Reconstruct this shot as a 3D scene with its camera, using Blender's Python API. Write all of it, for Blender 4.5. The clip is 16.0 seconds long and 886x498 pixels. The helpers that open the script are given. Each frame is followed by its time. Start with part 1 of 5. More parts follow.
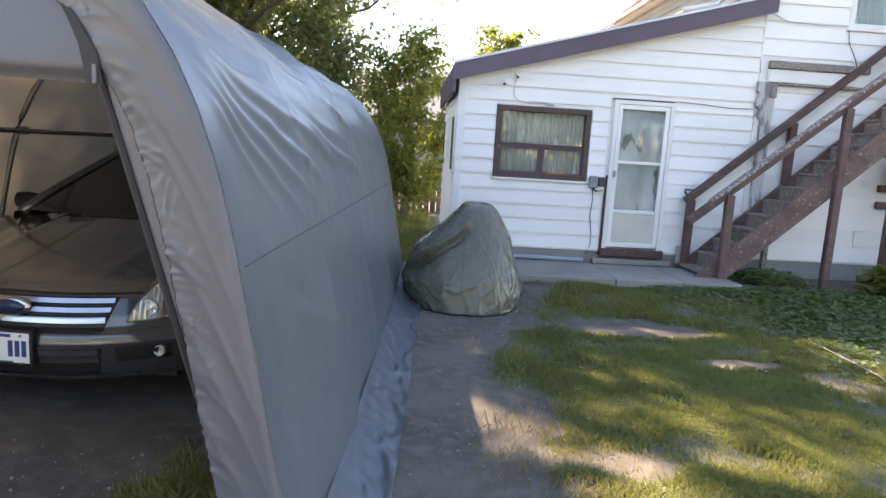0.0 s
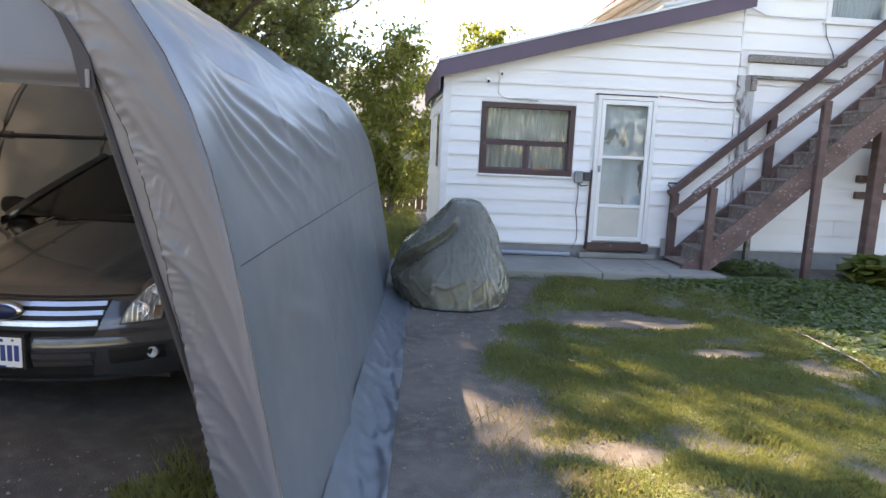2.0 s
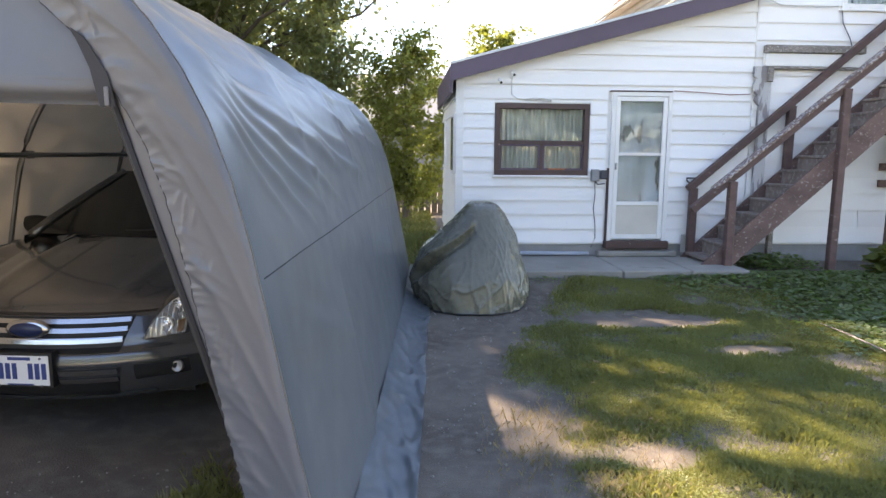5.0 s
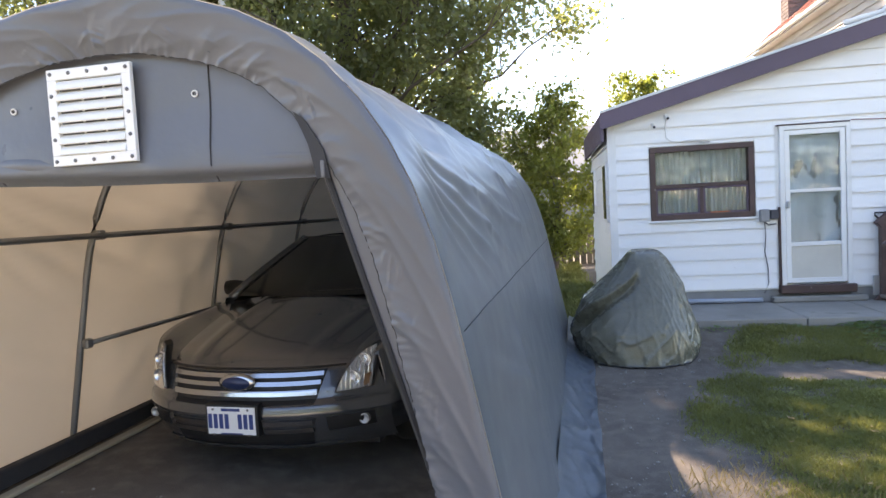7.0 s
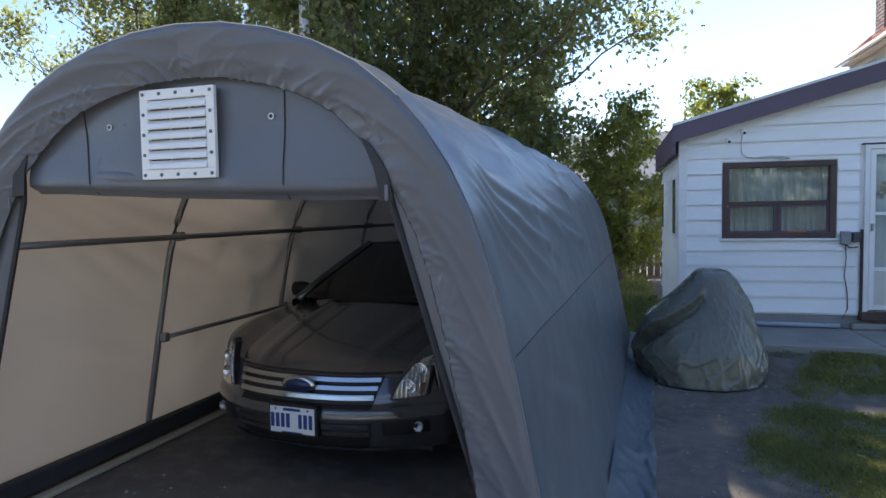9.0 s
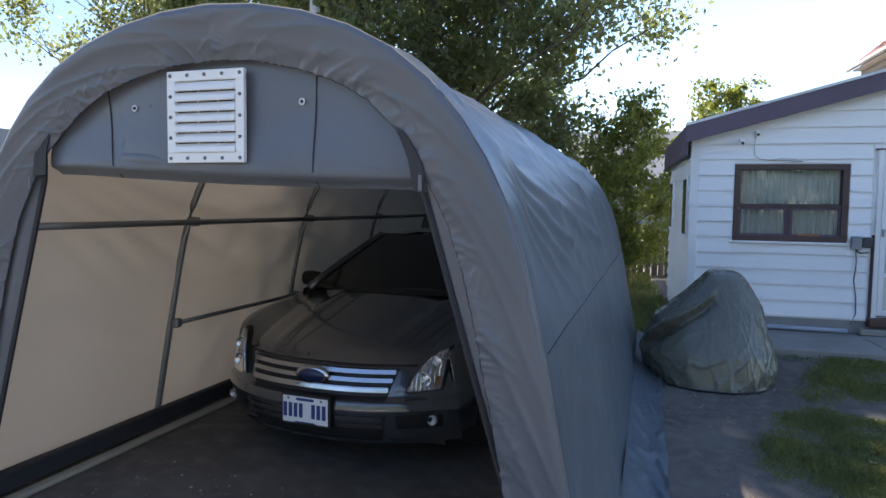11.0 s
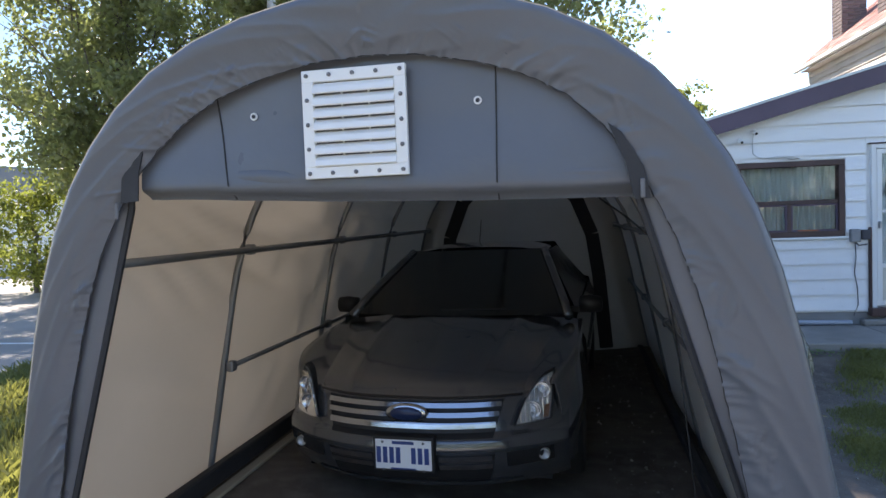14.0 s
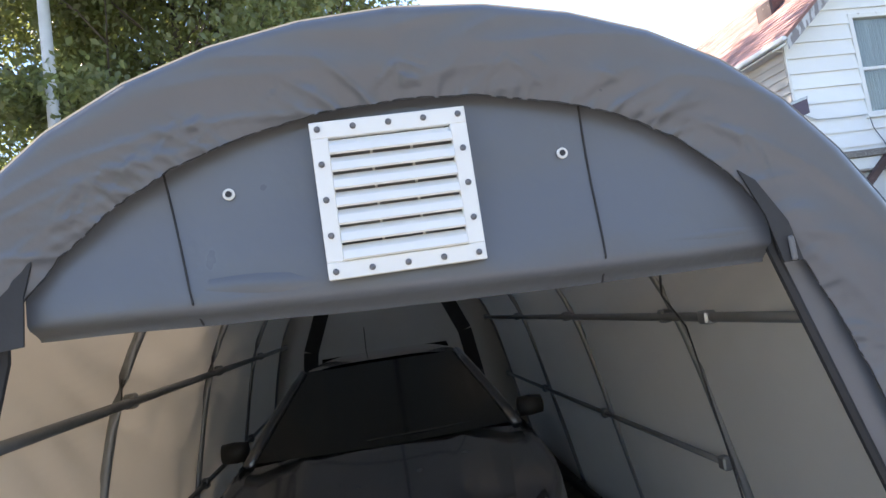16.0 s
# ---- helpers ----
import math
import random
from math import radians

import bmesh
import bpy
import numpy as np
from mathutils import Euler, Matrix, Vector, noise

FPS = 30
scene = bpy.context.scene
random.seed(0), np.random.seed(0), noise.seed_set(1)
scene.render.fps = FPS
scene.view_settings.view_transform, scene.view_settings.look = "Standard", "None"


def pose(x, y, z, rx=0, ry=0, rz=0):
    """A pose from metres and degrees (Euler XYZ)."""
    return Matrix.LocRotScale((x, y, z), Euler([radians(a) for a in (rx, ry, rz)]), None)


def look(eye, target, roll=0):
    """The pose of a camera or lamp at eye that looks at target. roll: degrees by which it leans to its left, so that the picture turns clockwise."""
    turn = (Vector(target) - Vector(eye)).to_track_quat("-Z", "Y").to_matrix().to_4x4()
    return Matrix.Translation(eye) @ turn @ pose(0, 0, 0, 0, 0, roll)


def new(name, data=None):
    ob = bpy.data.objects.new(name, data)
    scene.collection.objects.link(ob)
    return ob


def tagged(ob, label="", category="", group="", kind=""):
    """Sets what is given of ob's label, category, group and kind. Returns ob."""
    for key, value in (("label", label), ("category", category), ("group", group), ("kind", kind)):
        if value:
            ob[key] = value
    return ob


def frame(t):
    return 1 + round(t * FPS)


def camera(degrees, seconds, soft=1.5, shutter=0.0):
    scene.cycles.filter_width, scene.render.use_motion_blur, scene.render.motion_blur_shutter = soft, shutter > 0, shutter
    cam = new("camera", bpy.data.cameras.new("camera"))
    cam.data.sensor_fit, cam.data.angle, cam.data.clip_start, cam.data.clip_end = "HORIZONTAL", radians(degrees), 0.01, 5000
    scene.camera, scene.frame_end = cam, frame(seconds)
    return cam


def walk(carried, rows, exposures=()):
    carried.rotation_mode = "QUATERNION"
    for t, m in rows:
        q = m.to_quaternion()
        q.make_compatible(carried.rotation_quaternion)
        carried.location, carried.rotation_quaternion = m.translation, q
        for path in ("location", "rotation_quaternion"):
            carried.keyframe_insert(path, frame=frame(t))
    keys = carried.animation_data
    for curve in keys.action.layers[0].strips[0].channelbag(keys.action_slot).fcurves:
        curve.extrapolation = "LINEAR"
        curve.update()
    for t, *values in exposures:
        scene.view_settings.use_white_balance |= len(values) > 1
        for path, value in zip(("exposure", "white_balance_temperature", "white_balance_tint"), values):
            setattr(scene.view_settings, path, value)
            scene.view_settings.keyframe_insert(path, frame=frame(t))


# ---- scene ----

from functools import lru_cache

# camera and its way
cam = camera(69.1, 16.0)
PATH = [
    (0, (-0.213, 0.129, 1.638), (-0.091, 2.103, 1.34), 3.5),
    (0.5, (-0.2, 0.135, 1.642), (-0.048, 2.107, 1.344), 2.4),
    (1, (-0.221, 0.12, 1.633), (-0.035, 2.085, 1.311), 3.0),
    (1.5, (-0.232, 0.099, 1.636), (-0.084, 2.069, 1.33), 2.3),
    (2, (-0.234, 0.08, 1.64), (-0.07, 2.05, 1.336), 2.6),
    (2.5, (-0.237, 0.087, 1.638), (-0.038, 2.053, 1.33), 2.8),
    (3, (-0.26, 0.086, 1.644), (-0.144, 2.061, 1.352), 1.7),
    (3.2, (-0.257, 0.084, 1.644), (-0.153, 2.063, 1.371), 0.6),
    (5.3, (-0.261, 0.116, 1.644), (-0.14, 2.091, 1.347), 0.4),
    (5.5, (-0.251, 0.104, 1.638), (-0.122, 2.078, 1.349), 0.3),
    (6, (-0.259, 0.093, 1.641), (-0.151, 2.073, 1.384), 0.4),
    (6.5, (-0.26, 0.054, 1.623), (-0.065, 2.028, 1.367), -0.5),
    (6.8, (-0.307, 0.032, 1.575), (-0.362, 2.02, 1.364), -2.5),
    (7, (-0.44, 0.071, 1.643), (-0.757, 2.042, 1.524), -3.1),
    (7.2, (-0.488, 0.039, 1.715), (-1.096, 1.944, 1.728), -4.0),
    (7.5, (-0.486, 0.008, 1.769), (-1.23, 1.863, 1.721), -2.9),
    (8, (-0.452, 0.032, 1.759), (-1.052, 1.937, 1.655), -0.9),
    (8.5, (-0.424, 0.016, 1.747), (-0.919, 1.953, 1.742), 1.0),
    (9, (-0.397, 0.018, 1.735), (-0.911, 1.948, 1.623), -0.9),
    (9.2, (-0.397, 0.015, 1.731), (-0.91, 1.944, 1.614), -0.3),
    (11.3, (-0.554, 0.027, 1.73), (-1.07, 1.955, 1.596), 1.0),
    (11.5, (-0.571, 0.021, 1.738), (-1.094, 1.947, 1.617), 1.1),
    (12, (-0.621, 0.031, 1.757), (-1.101, 1.972, 1.708), 1.4),
    (12.5, (-0.725, 0.1, 1.741), (-1.155, 2.052, 1.812), -1.3),
    (13, (-0.954, 0.173, 1.761), (-1.35, 2.132, 1.831), -1.1),
    (13.5, (-1.27, 0.103, 1.742), (-1.621, 2.071, 1.688), -2.9),
    (14, (-1.516, 0.184, 1.736), (-1.817, 2.159, 1.646), -2.1),
    (14.5, (-1.657, 0.369, 1.745), (-1.665, 2.368, 1.813), -3.1),
    (15, (-1.883, 0.492, 1.75), (-1.831, 2.491, 1.791), -2.6),
    (15.5, (-2.12, 0.631, 1.79), (-1.87, 2.613, 1.865), -3.7),
    (16, (-2.302, 0.842, 1.798), (-1.957, 2.805, 1.974), -8.6),
]
walk(cam, [(t, look(eye, target, roll)) for t, eye, target, roll in PATH],
     exposures=[(0.0, 2.36, 8300, 21), (6.6, 2.36, 8300, 21), (7.1, 2.3, 7900, 20), (7.6, 1.75, 7200, 18), (8.0, 1.42, 6700, 17), (9.2, 1.3, 6500, 17), (12.0, 1.45, 6500, 17), (13.4, 1.35, 6500, 17), (14.0, 1.6, 6600, 16), (15.0, 1.85, 6800, 16), (16.0, 2.05, 7000, 17)])

# daylight: a high sun behind the tree, ahead and to one side of the walk
SUN_AZ, SUN_EL = radians(-36), radians(46)
world = bpy.data.worlds.new("world")
scene.world = world
world.use_nodes = True
wn = world.node_tree.nodes
sky = wn.new("ShaderNodeTexSky")
sky.sky_type = "NISHITA"
sky.sun_disc = False
sky.dust_density, sky.air_density, sky.ozone_density = 0.0, 1.0, 2.5
sky.sun_elevation, sky.sun_rotation = SUN_EL, -SUN_AZ
wn["Background"].inputs["Strength"].default_value = 0.125
world.node_tree.links.new(sky.outputs[0], wn["Background"].inputs["Color"])
sun = new("sun", bpy.data.lights.new("sun", "SUN"))
sun.data.energy, sun.data.angle, sun.data.color = 5.0, radians(0.6), (1.0, 0.93, 0.82)
TO_SUN = Vector((math.sin(SUN_AZ) * math.cos(SUN_EL), math.cos(SUN_AZ) * math.cos(SUN_EL), math.sin(SUN_EL)))
sun.matrix_world = look(TO_SUN * 40, (0, 0, 0))


# ---- small builders ----
def world_of(ob):
    m = ob.matrix_parent_inverse @ ob.matrix_basis
    return world_of(ob.parent) @ m if ob.parent else ob.matrix_basis.copy()


def mesh_of(name, bm, material, smooth=False):
    me = bpy.data.meshes.new(name)
    bm.normal_update()
    bm.to_mesh(me)
    bm.free()
    for m in material if isinstance(material, (list, tuple)) else (material,):
        me.materials.append(m)
    if smooth:
        for p in me.polygons:
            p.use_smooth = True
    return me


def thing(name, label, category, at=(0, 0, 0), rz=0, group="", kind=""):
    ob = new(name)
    ob.empty_display_size = 0.1
    ob.matrix_basis = pose(*at, 0, 0, rz)
    return tagged(ob, label, category, group, kind)


def part(name, bm, material, parent, label="", smooth=False):
    """One mesh in its parent's own space."""
    ob = new(name, mesh_of(name, bm, material, smooth))
    ob.parent = parent
    if label:
        tagged(ob, label)
    return ob


def single(name, bm, material, label, category, kind="", group="", smooth=False):
    return tagged(new(name, mesh_of(name, bm, material, smooth)), label, category, group, kind)


def box(bm, x0, x1, y0, y1, z0, z1, bevel=0.0, m=None):
    made = bmesh.ops.create_cube(bm, size=1.0)["verts"]
    for v in made:
        v.co = Vector(((x0 + x1) / 2 + v.co.x * (x1 - x0), (y0 + y1) / 2 + v.co.y * (y1 - y0), (z0 + z1) / 2 + v.co.z * (z1 - z0)))
    if bevel:
        es = list({e for v in made for e in v.link_edges})
        made = [g for g in bmesh.ops.bevel(bm, geom=es, offset=bevel, segments=1, affect="EDGES")["verts"]] + [v for v in made if v.is_valid]
    if m is not None:
        for v in set(made):
            v.co = m @ v.co
    return bm


def boxed(*args, **kw):
    return box(bmesh.new(), *args, **kw)


def beam(bm, a, b, wide, high, bevel=0.0, up=(0, 0, 1)):
    """A bar with a wide x high section from a to b."""
    a, b = Vector(a), Vector(b)
    d = (b - a).normalized()
    side = d.cross(Vector(up)).normalized()
    top = side.cross(d)
    m = Matrix((side, d, top)).transposed().to_4x4()
    m.translation = (a + b) / 2
    return box(bm, -wide / 2, wide / 2, -(b - a).length / 2, (b - a).length / 2, -high / 2, high / 2, bevel, m)


def tube(bm, points, radius, sides=8, closed=False, cap=True):
    """A round pipe along points; radius may be a list."""
    pts = [Vector(p) for p in points]
    rings, n = [], len(pts)
    ref = Vector((0, 0, 1))
    for i, p in enumerate(pts):
        d = (pts[min(i + 1, n - 1)] - pts[max(i - 1, 0)]).normalized()
        r0 = ref if abs(d.dot(ref)) < 0.93 else Vector((1, 0, 0))
        s = d.cross(r0).normalized()
        u = s.cross(d)
        r = radius[i] if isinstance(radius, (list, tuple)) else radius
        rings.append([bm.verts.new(p + (s * math.cos(k * 2 * math.pi / sides) + u * math.sin(k * 2 * math.pi / sides)) * r) for k in range(sides)])
    for a, b in zip(rings, rings[1:]):
        for k in range(sides):
            bm.faces.new((a[k], a[(k + 1) % sides], b[(k + 1) % sides], b[k]))
    if cap:
        bm.faces.new(rings[0][::-1])
        bm.faces.new(rings[-1])
    return bm


def lathe(bm, profile, sides=16, m=None, axis="z"):
    """Turned round an axis: profile of (radius, height)."""
    rings = []
    for r, h in profile:
        ring = []
        for k in range(sides):
            a = k * 2 * math.pi / sides
            c = (r * math.cos(a), r * math.sin(a), h) if axis == "z" else (r * math.cos(a), h, r * math.sin(a))
            ring.append(bm.verts.new(m @ Vector(c) if m else c))
        rings.append(ring)
    for a, b in zip(rings, rings[1:]):
        for k in range(sides):
            bm.faces.new((a[k], a[(k + 1) % sides], b[(k + 1) % sides], b[k]))
    bm.faces.new(rings[0][::-1])
    bm.faces.new(rings[-1])
    return bm


def sheet(bm, fn, nu, nv, uv=False):
    """A grid of fn(u, v), u and v from 0 to 1."""
    vs = [[bm.verts.new(fn(i / nu, j / nv)) for j in range(nv + 1)] for i in range(nu + 1)]
    for i in range(nu):
        for j in range(nv):
            bm.faces.new((vs[i][j], vs[i + 1][j], vs[i + 1][j + 1], vs[i][j + 1]))
    return vs


def smooth(a, b, x):
    t = min(1.0, max(0.0, (x - a) / (b - a)))
    return t * t * (3 - 2 * t)


def interp(x, xs, ys):
    return float(np.interp(x, xs, ys))


def clip_poly(poly, a, b, c):
    """Keep the part of a 2D polygon with a x + b y <= c."""
    out = []
    for i, p in enumerate(poly):
        q = poly[(i + 1) % len(poly)]
        dp, dq = a * p[0] + b * p[1] - c, a * q[0] + b * q[1] - c
        if dp <= 1e-9:
            out.append(p)
        if dp * dq < -1e-12:
            k = dp / (dp - dq)
            out.append((p[0] + (q[0] - p[0]) * k, p[1] + (q[1] - p[1]) * k))
    return out


def minus(rect, holes):
    """Rectangles (x0, x1, z0, z1) that are left of one without the holes."""
    todo = [rect]
    for hx0, hx1, hz0, hz1 in holes:
        nxt = []
        for x0, x1, z0, z1 in todo:
            if hx0 >= x1 or hx1 <= x0 or hz0 >= z1 or hz1 <= z0:
                nxt.append((x0, x1, z0, z1))
                continue
            if x0 < hx0:
                nxt.append((x0, hx0, z0, z1))
            if hx1 < x1:
                nxt.append((hx1, x1, z0, z1))
            m0, m1 = max(x0, hx0), min(x1, hx1)
            if z0 < hz0:
                nxt.append((m0, m1, z0, hz0))
            if hz1 < z1:
                nxt.append((m0, m1, hz1, z1))
        todo = nxt
    return todo


def prism(bm, poly, place):
    """A slab over a 2D polygon: place(u, v, k) with k 0 behind and 1 in front."""
    back = [bm.verts.new(place(u, v, 0)) for u, v in poly]
    front = [bm.verts.new(place(u, v, 1)) for u, v in poly]
    n = len(poly)
    bm.faces.new(front)
    bm.faces.new(back[::-1])
    for i in range(n):
        bm.faces.new((back[i], back[(i + 1) % n], front[(i + 1) % n], front[i]))
    return bm


# ---- materials ----
def material(name, colour, rough=0.6, metal=0.0, other=None, patch=1.2, grain=30.0, vary=0.25, bump=0.15, bump_scale=60.0, wear=None, wear_at=0.62, wear_scale=6.0, stretch=(1, 1, 1), through_light=None, each=0.0, coat=0.0, sheen=0.0):
    """Paint with stains at two scales, fine relief and, if asked, worn spots or light that shines through."""
    mt = bpy.data.materials.new(name)
    mt.use_nodes = True
    nt = mt.node_tree
    n, l = nt.nodes, nt.links
    b = n["Principled BSDF"]
    b.inputs["Roughness"].default_value, b.inputs["Metallic"].default_value = rough, metal
    b.inputs["Coat Weight"].default_value = coat
    b.inputs["Coat Roughness"].default_value = 0.06
    co = n.new("ShaderNodeTexCoord")
    mp = n.new("ShaderNodeMapping")
    mp.inputs["Scale"].default_value = stretch
    l.new(co.outputs["Object"], mp.inputs["Vector"])

    def tex(scale, detail=4.0):
        t = n.new("ShaderNodeTexNoise")
        t.inputs["Scale"].default_value, t.inputs["Detail"].default_value = scale, detail
        l.new(mp.outputs[0], t.inputs["Vector"])
        return t.outputs["Fac"]

    def mix(fac, a, c):
        m = n.new("ShaderNodeMix")
        m.data_type = "RGBA"
        l.new(fac, m.inputs["Factor"])
        for s, v in ((6, a), (7, c)):
            if isinstance(v, tuple):
                m.inputs[s].default_value = (*v, 1)
            else:
                l.new(v, m.inputs[s])
        return m.outputs[2]

    def ramp(src, lo, hi):
        r = n.new("ShaderNodeMapRange")
        r.inputs[1].default_value, r.inputs[2].default_value = lo, hi
        l.new(src, r.inputs[0])
        return r.outputs[0]

    dark = tuple(c * (1 - vary) for c in colour)
    light = other or tuple(min(1, c * (1 + vary * 0.6)) for c in colour)
    col = mix(ramp(tex(patch), 0.3, 0.7), dark, light)
    fine = tex(grain, 6.0)
    col = mix(ramp(fine, 0.2, 0.8), mix(ramp(fine, 0, 1), col, dark), col)
    if each:
        info = n.new("ShaderNodeObjectInfo")
        hs = n.new("ShaderNodeHueSaturation")
        mr = n.new("ShaderNodeMapRange")
        mr.inputs[3].default_value, mr.inputs[4].default_value = 1 - each, 1 + each
        l.new(info.outputs["Random"], mr.inputs[0])
        l.new(mr.outputs[0], hs.inputs["Value"])
        l.new(col, hs.inputs["Color"])
        col = hs.outputs[0]
    if wear:
        w = ramp(tex(wear_scale, 8.0), wear_at, wear_at + 0.04)
        col = mix(w, col, wear)
    l.new(col, b.inputs["Base Color"])
    rr = n.new("ShaderNodeMapRange")
    rr.inputs[3].default_value, rr.inputs[4].default_value = max(0.02, rough - 0.12), min(1, rough + 0.12)
    l.new(tex(grain * 0.4), rr.inputs[0])
    l.new(rr.outputs[0], b.inputs["Roughness"])
    if bump:
        bp = n.new("ShaderNodeBump")
        bp.inputs["Strength"].default_value, bp.inputs["Distance"].default_value = bump, 0.01
        l.new(tex(bump_scale, 6.0), bp.inputs["Height"])
        l.new(bp.outputs[0], b.inputs["Normal"])
    if through_light:
        tr = n.new("ShaderNodeBsdfTranslucent")
        tr.inputs[0].default_value = (*through_light[0], 1)
        ms = n.new("ShaderNodeMixShader")
        ms.inputs[0].default_value = through_light[1]
        l.new(b.outputs[0], ms.inputs[1])
        l.new(tr.outputs[0], ms.inputs[2])
        l.new(ms.outputs[0], n["Material Output"].inputs["Surface"])
    return mt


def glass_material(name, tint=(0.9, 0.95, 0.95), rough=0.02):
    mt = bpy.data.materials.new(name)
    mt.use_nodes = True
    b = mt.node_tree.nodes["Principled BSDF"]
    b.inputs["Base Color"].default_value = (*tint, 1)
    b.inputs["Roughness"].default_value = rough
    b.inputs["Transmission Weight"].default_value = 1.0
    b.inputs["IOR"].default_value = 1.45
    return mt


M_COVER = material("cover_grey", (0.11, 0.13, 0.148), rough=0.37, vary=0.1, patch=0.8, grain=14, bump=0, through_light=((0.55, 0.54, 0.5), 0.18))
# seam thread coloured near black to carry the shadow along the seam
M_SEAM_SHADE = material("seam_shade", (0.035, 0.042, 0.05), rough=0.85, bump=0)
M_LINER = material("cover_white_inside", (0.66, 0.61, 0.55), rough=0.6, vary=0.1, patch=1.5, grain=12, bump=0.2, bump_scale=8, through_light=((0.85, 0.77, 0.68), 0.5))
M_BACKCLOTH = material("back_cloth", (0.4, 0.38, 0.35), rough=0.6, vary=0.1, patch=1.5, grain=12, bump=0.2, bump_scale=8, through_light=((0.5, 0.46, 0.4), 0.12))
M_BAND = material("cover_band", (0.126, 0.136, 0.156), rough=0.33, vary=0.12, patch=1.0, grain=16, bump=0.3, bump_scale=14, through_light=((0.4, 0.42, 0.45), 0.06))
M_STRIP = material("pale_strip", (0.42, 0.37, 0.27), rough=0.8, vary=0.2)
M_ZIP = material("zip_black", (0.03, 0.03, 0.033), rough=0.7)
M_PIPE = material("pipe_steel", (0.3, 0.31, 0.32), rough=0.45, metal=0.6, vary=0.25, grain=60)
M_VENT = material("vent_white", (0.8, 0.8, 0.78), rough=0.4, vary=0.06, bump=0.05)
M_RIVET = material("rivet_grey", (0.16, 0.16, 0.17), rough=0.5)
M_WHITE = material("white_paint", (0.8, 0.8, 0.79), rough=0.5, vary=0.07, patch=0.7, grain=40, bump=0.12, bump_scale=120, each=0.05, other=(0.84, 0.84, 0.83), wear=(0.45, 0.42, 0.38), wear_at=0.73, wear_scale=9)
M_TRIM = material("white_trim", (0.78, 0.78, 0.76), rough=0.5, vary=0.1, wear=(0.4, 0.38, 0.35), wear_at=0.7, wear_scale=12)
M_BROWN = material("brown_paint", (0.075, 0.04, 0.036), rough=0.5, vary=0.3, patch=2.5, wear=(0.3, 0.25, 0.22), wear_at=0.68, wear_scale=14, bump=0.25)
M_FASCIA = material("plum_fascia", (0.105, 0.075, 0.11), rough=0.55, vary=0.2, patch=1.0)
M_CONCRETE = material("concrete", (0.27, 0.258, 0.232), rough=0.9, vary=0.25, patch=2.0, grain=50, bump=0.4, bump_scale=80, wear=(0.2, 0.188, 0.165), wear_at=0.6, wear_scale=3)
M_BLOCK = material("foundation", (0.27, 0.27, 0.27), rough=0.9, vary=0.25, patch=3.0, bump=0.4)
M_WOOD_RAW = material("bare_wood", (0.23, 0.2, 0.175), rough=0.85, vary=0.4, stretch=(1, 1, 8), bump=0.4, wear=(0.45, 0.44, 0.42), wear_at=0.55, wear_scale=22)
M_PEEL = material("peeling_white", (0.55, 0.55, 0.55), rough=0.8, vary=0.3, wear=(0.24, 0.22, 0.22), wear_at=0.5, wear_scale=14, bump=0.4, stretch=(1, 1, 0.2))
M_TREAD = material("worn_tread", (0.26, 0.2, 0.175), rough=0.8, vary=0.35, patch=5, wear=(0.28, 0.25, 0.22), wear_at=0.55, wear_scale=16, bump=0.35)
M_STAIR = material("stair_paint", (0.15, 0.088, 0.077), rough=0.7, vary=0.35, patch=4, wear=(0.24, 0.19, 0.17), wear_at=0.66, wear_scale=11, bump=0.35, stretch=(1, 1, 2), each=0.25)
M_WORN = material("worn_stringer", (0.17, 0.105, 0.092), rough=0.75, vary=0.4, patch=5, wear=(0.3, 0.25, 0.23), wear_at=0.62, wear_scale=45, bump=0.35, stretch=(0.6, 1, 0.9), each=0.2)
M_CAP = material("rail_cap_worn", (0.2, 0.135, 0.125), rough=0.75, vary=0.4, patch=5, wear=(0.44, 0.41, 0.4), wear_at=0.52, wear_scale=34, bump=0.35)
M_SHINGLE = material("red_shingle", (0.46, 0.26, 0.23), rough=0.9, vary=0.25, patch=3, grain=60, bump=0.5, bump_scale=90, each=0.2)
def vary_islands(mt, amount):
    """Each loose piece of a joined mesh a little lighter or darker."""
    n, l = mt.node_tree.nodes, mt.node_tree.links
    b = n["Principled BSDF"]
    src = b.inputs["Base Color"].links[0].from_socket
    geo, mr, hs = n.new("ShaderNodeNewGeometry"), n.new("ShaderNodeMapRange"), n.new("ShaderNodeHueSaturation")
    mr.inputs[3].default_value, mr.inputs[4].default_value = 1 - amount, 1 + amount
    l.new(geo.outputs["Random Per Island"], mr.inputs[0])
    l.new(mr.outputs[0], hs.inputs["Value"])
    l.new(src, hs.inputs["Color"])
    l.new(hs.outputs[0], b.inputs["Base Color"])


vary_islands(M_SHINGLE, 0.3)
M_BRICK = material("brick", (0.2, 0.165, 0.16), rough=0.9, vary=0.3, patch=5, each=0.2, bump=0.4)
M_MORTAR = material("mortar", (0.3, 0.28, 0.25), rough=0.95)
M_METAL = material("galvanised", (0.5, 0.51, 0.52), rough=0.4, metal=0.8, vary=0.2)
M_GLASS = glass_material("window_glass")
M_CURTAIN = material("curtain", (0.74, 0.79, 0.76), rough=0.9, vary=0.15, stretch=(6, 6, 0.5), patch=3, through_light=((0.5, 0.55, 0.55), 0.3))
M_MOTO = material("olive_cover", (0.125, 0.124, 0.092), rough=0.27, coat=0.2, vary=0.2, patch=1.5, bump=0.25, bump_scale=14)
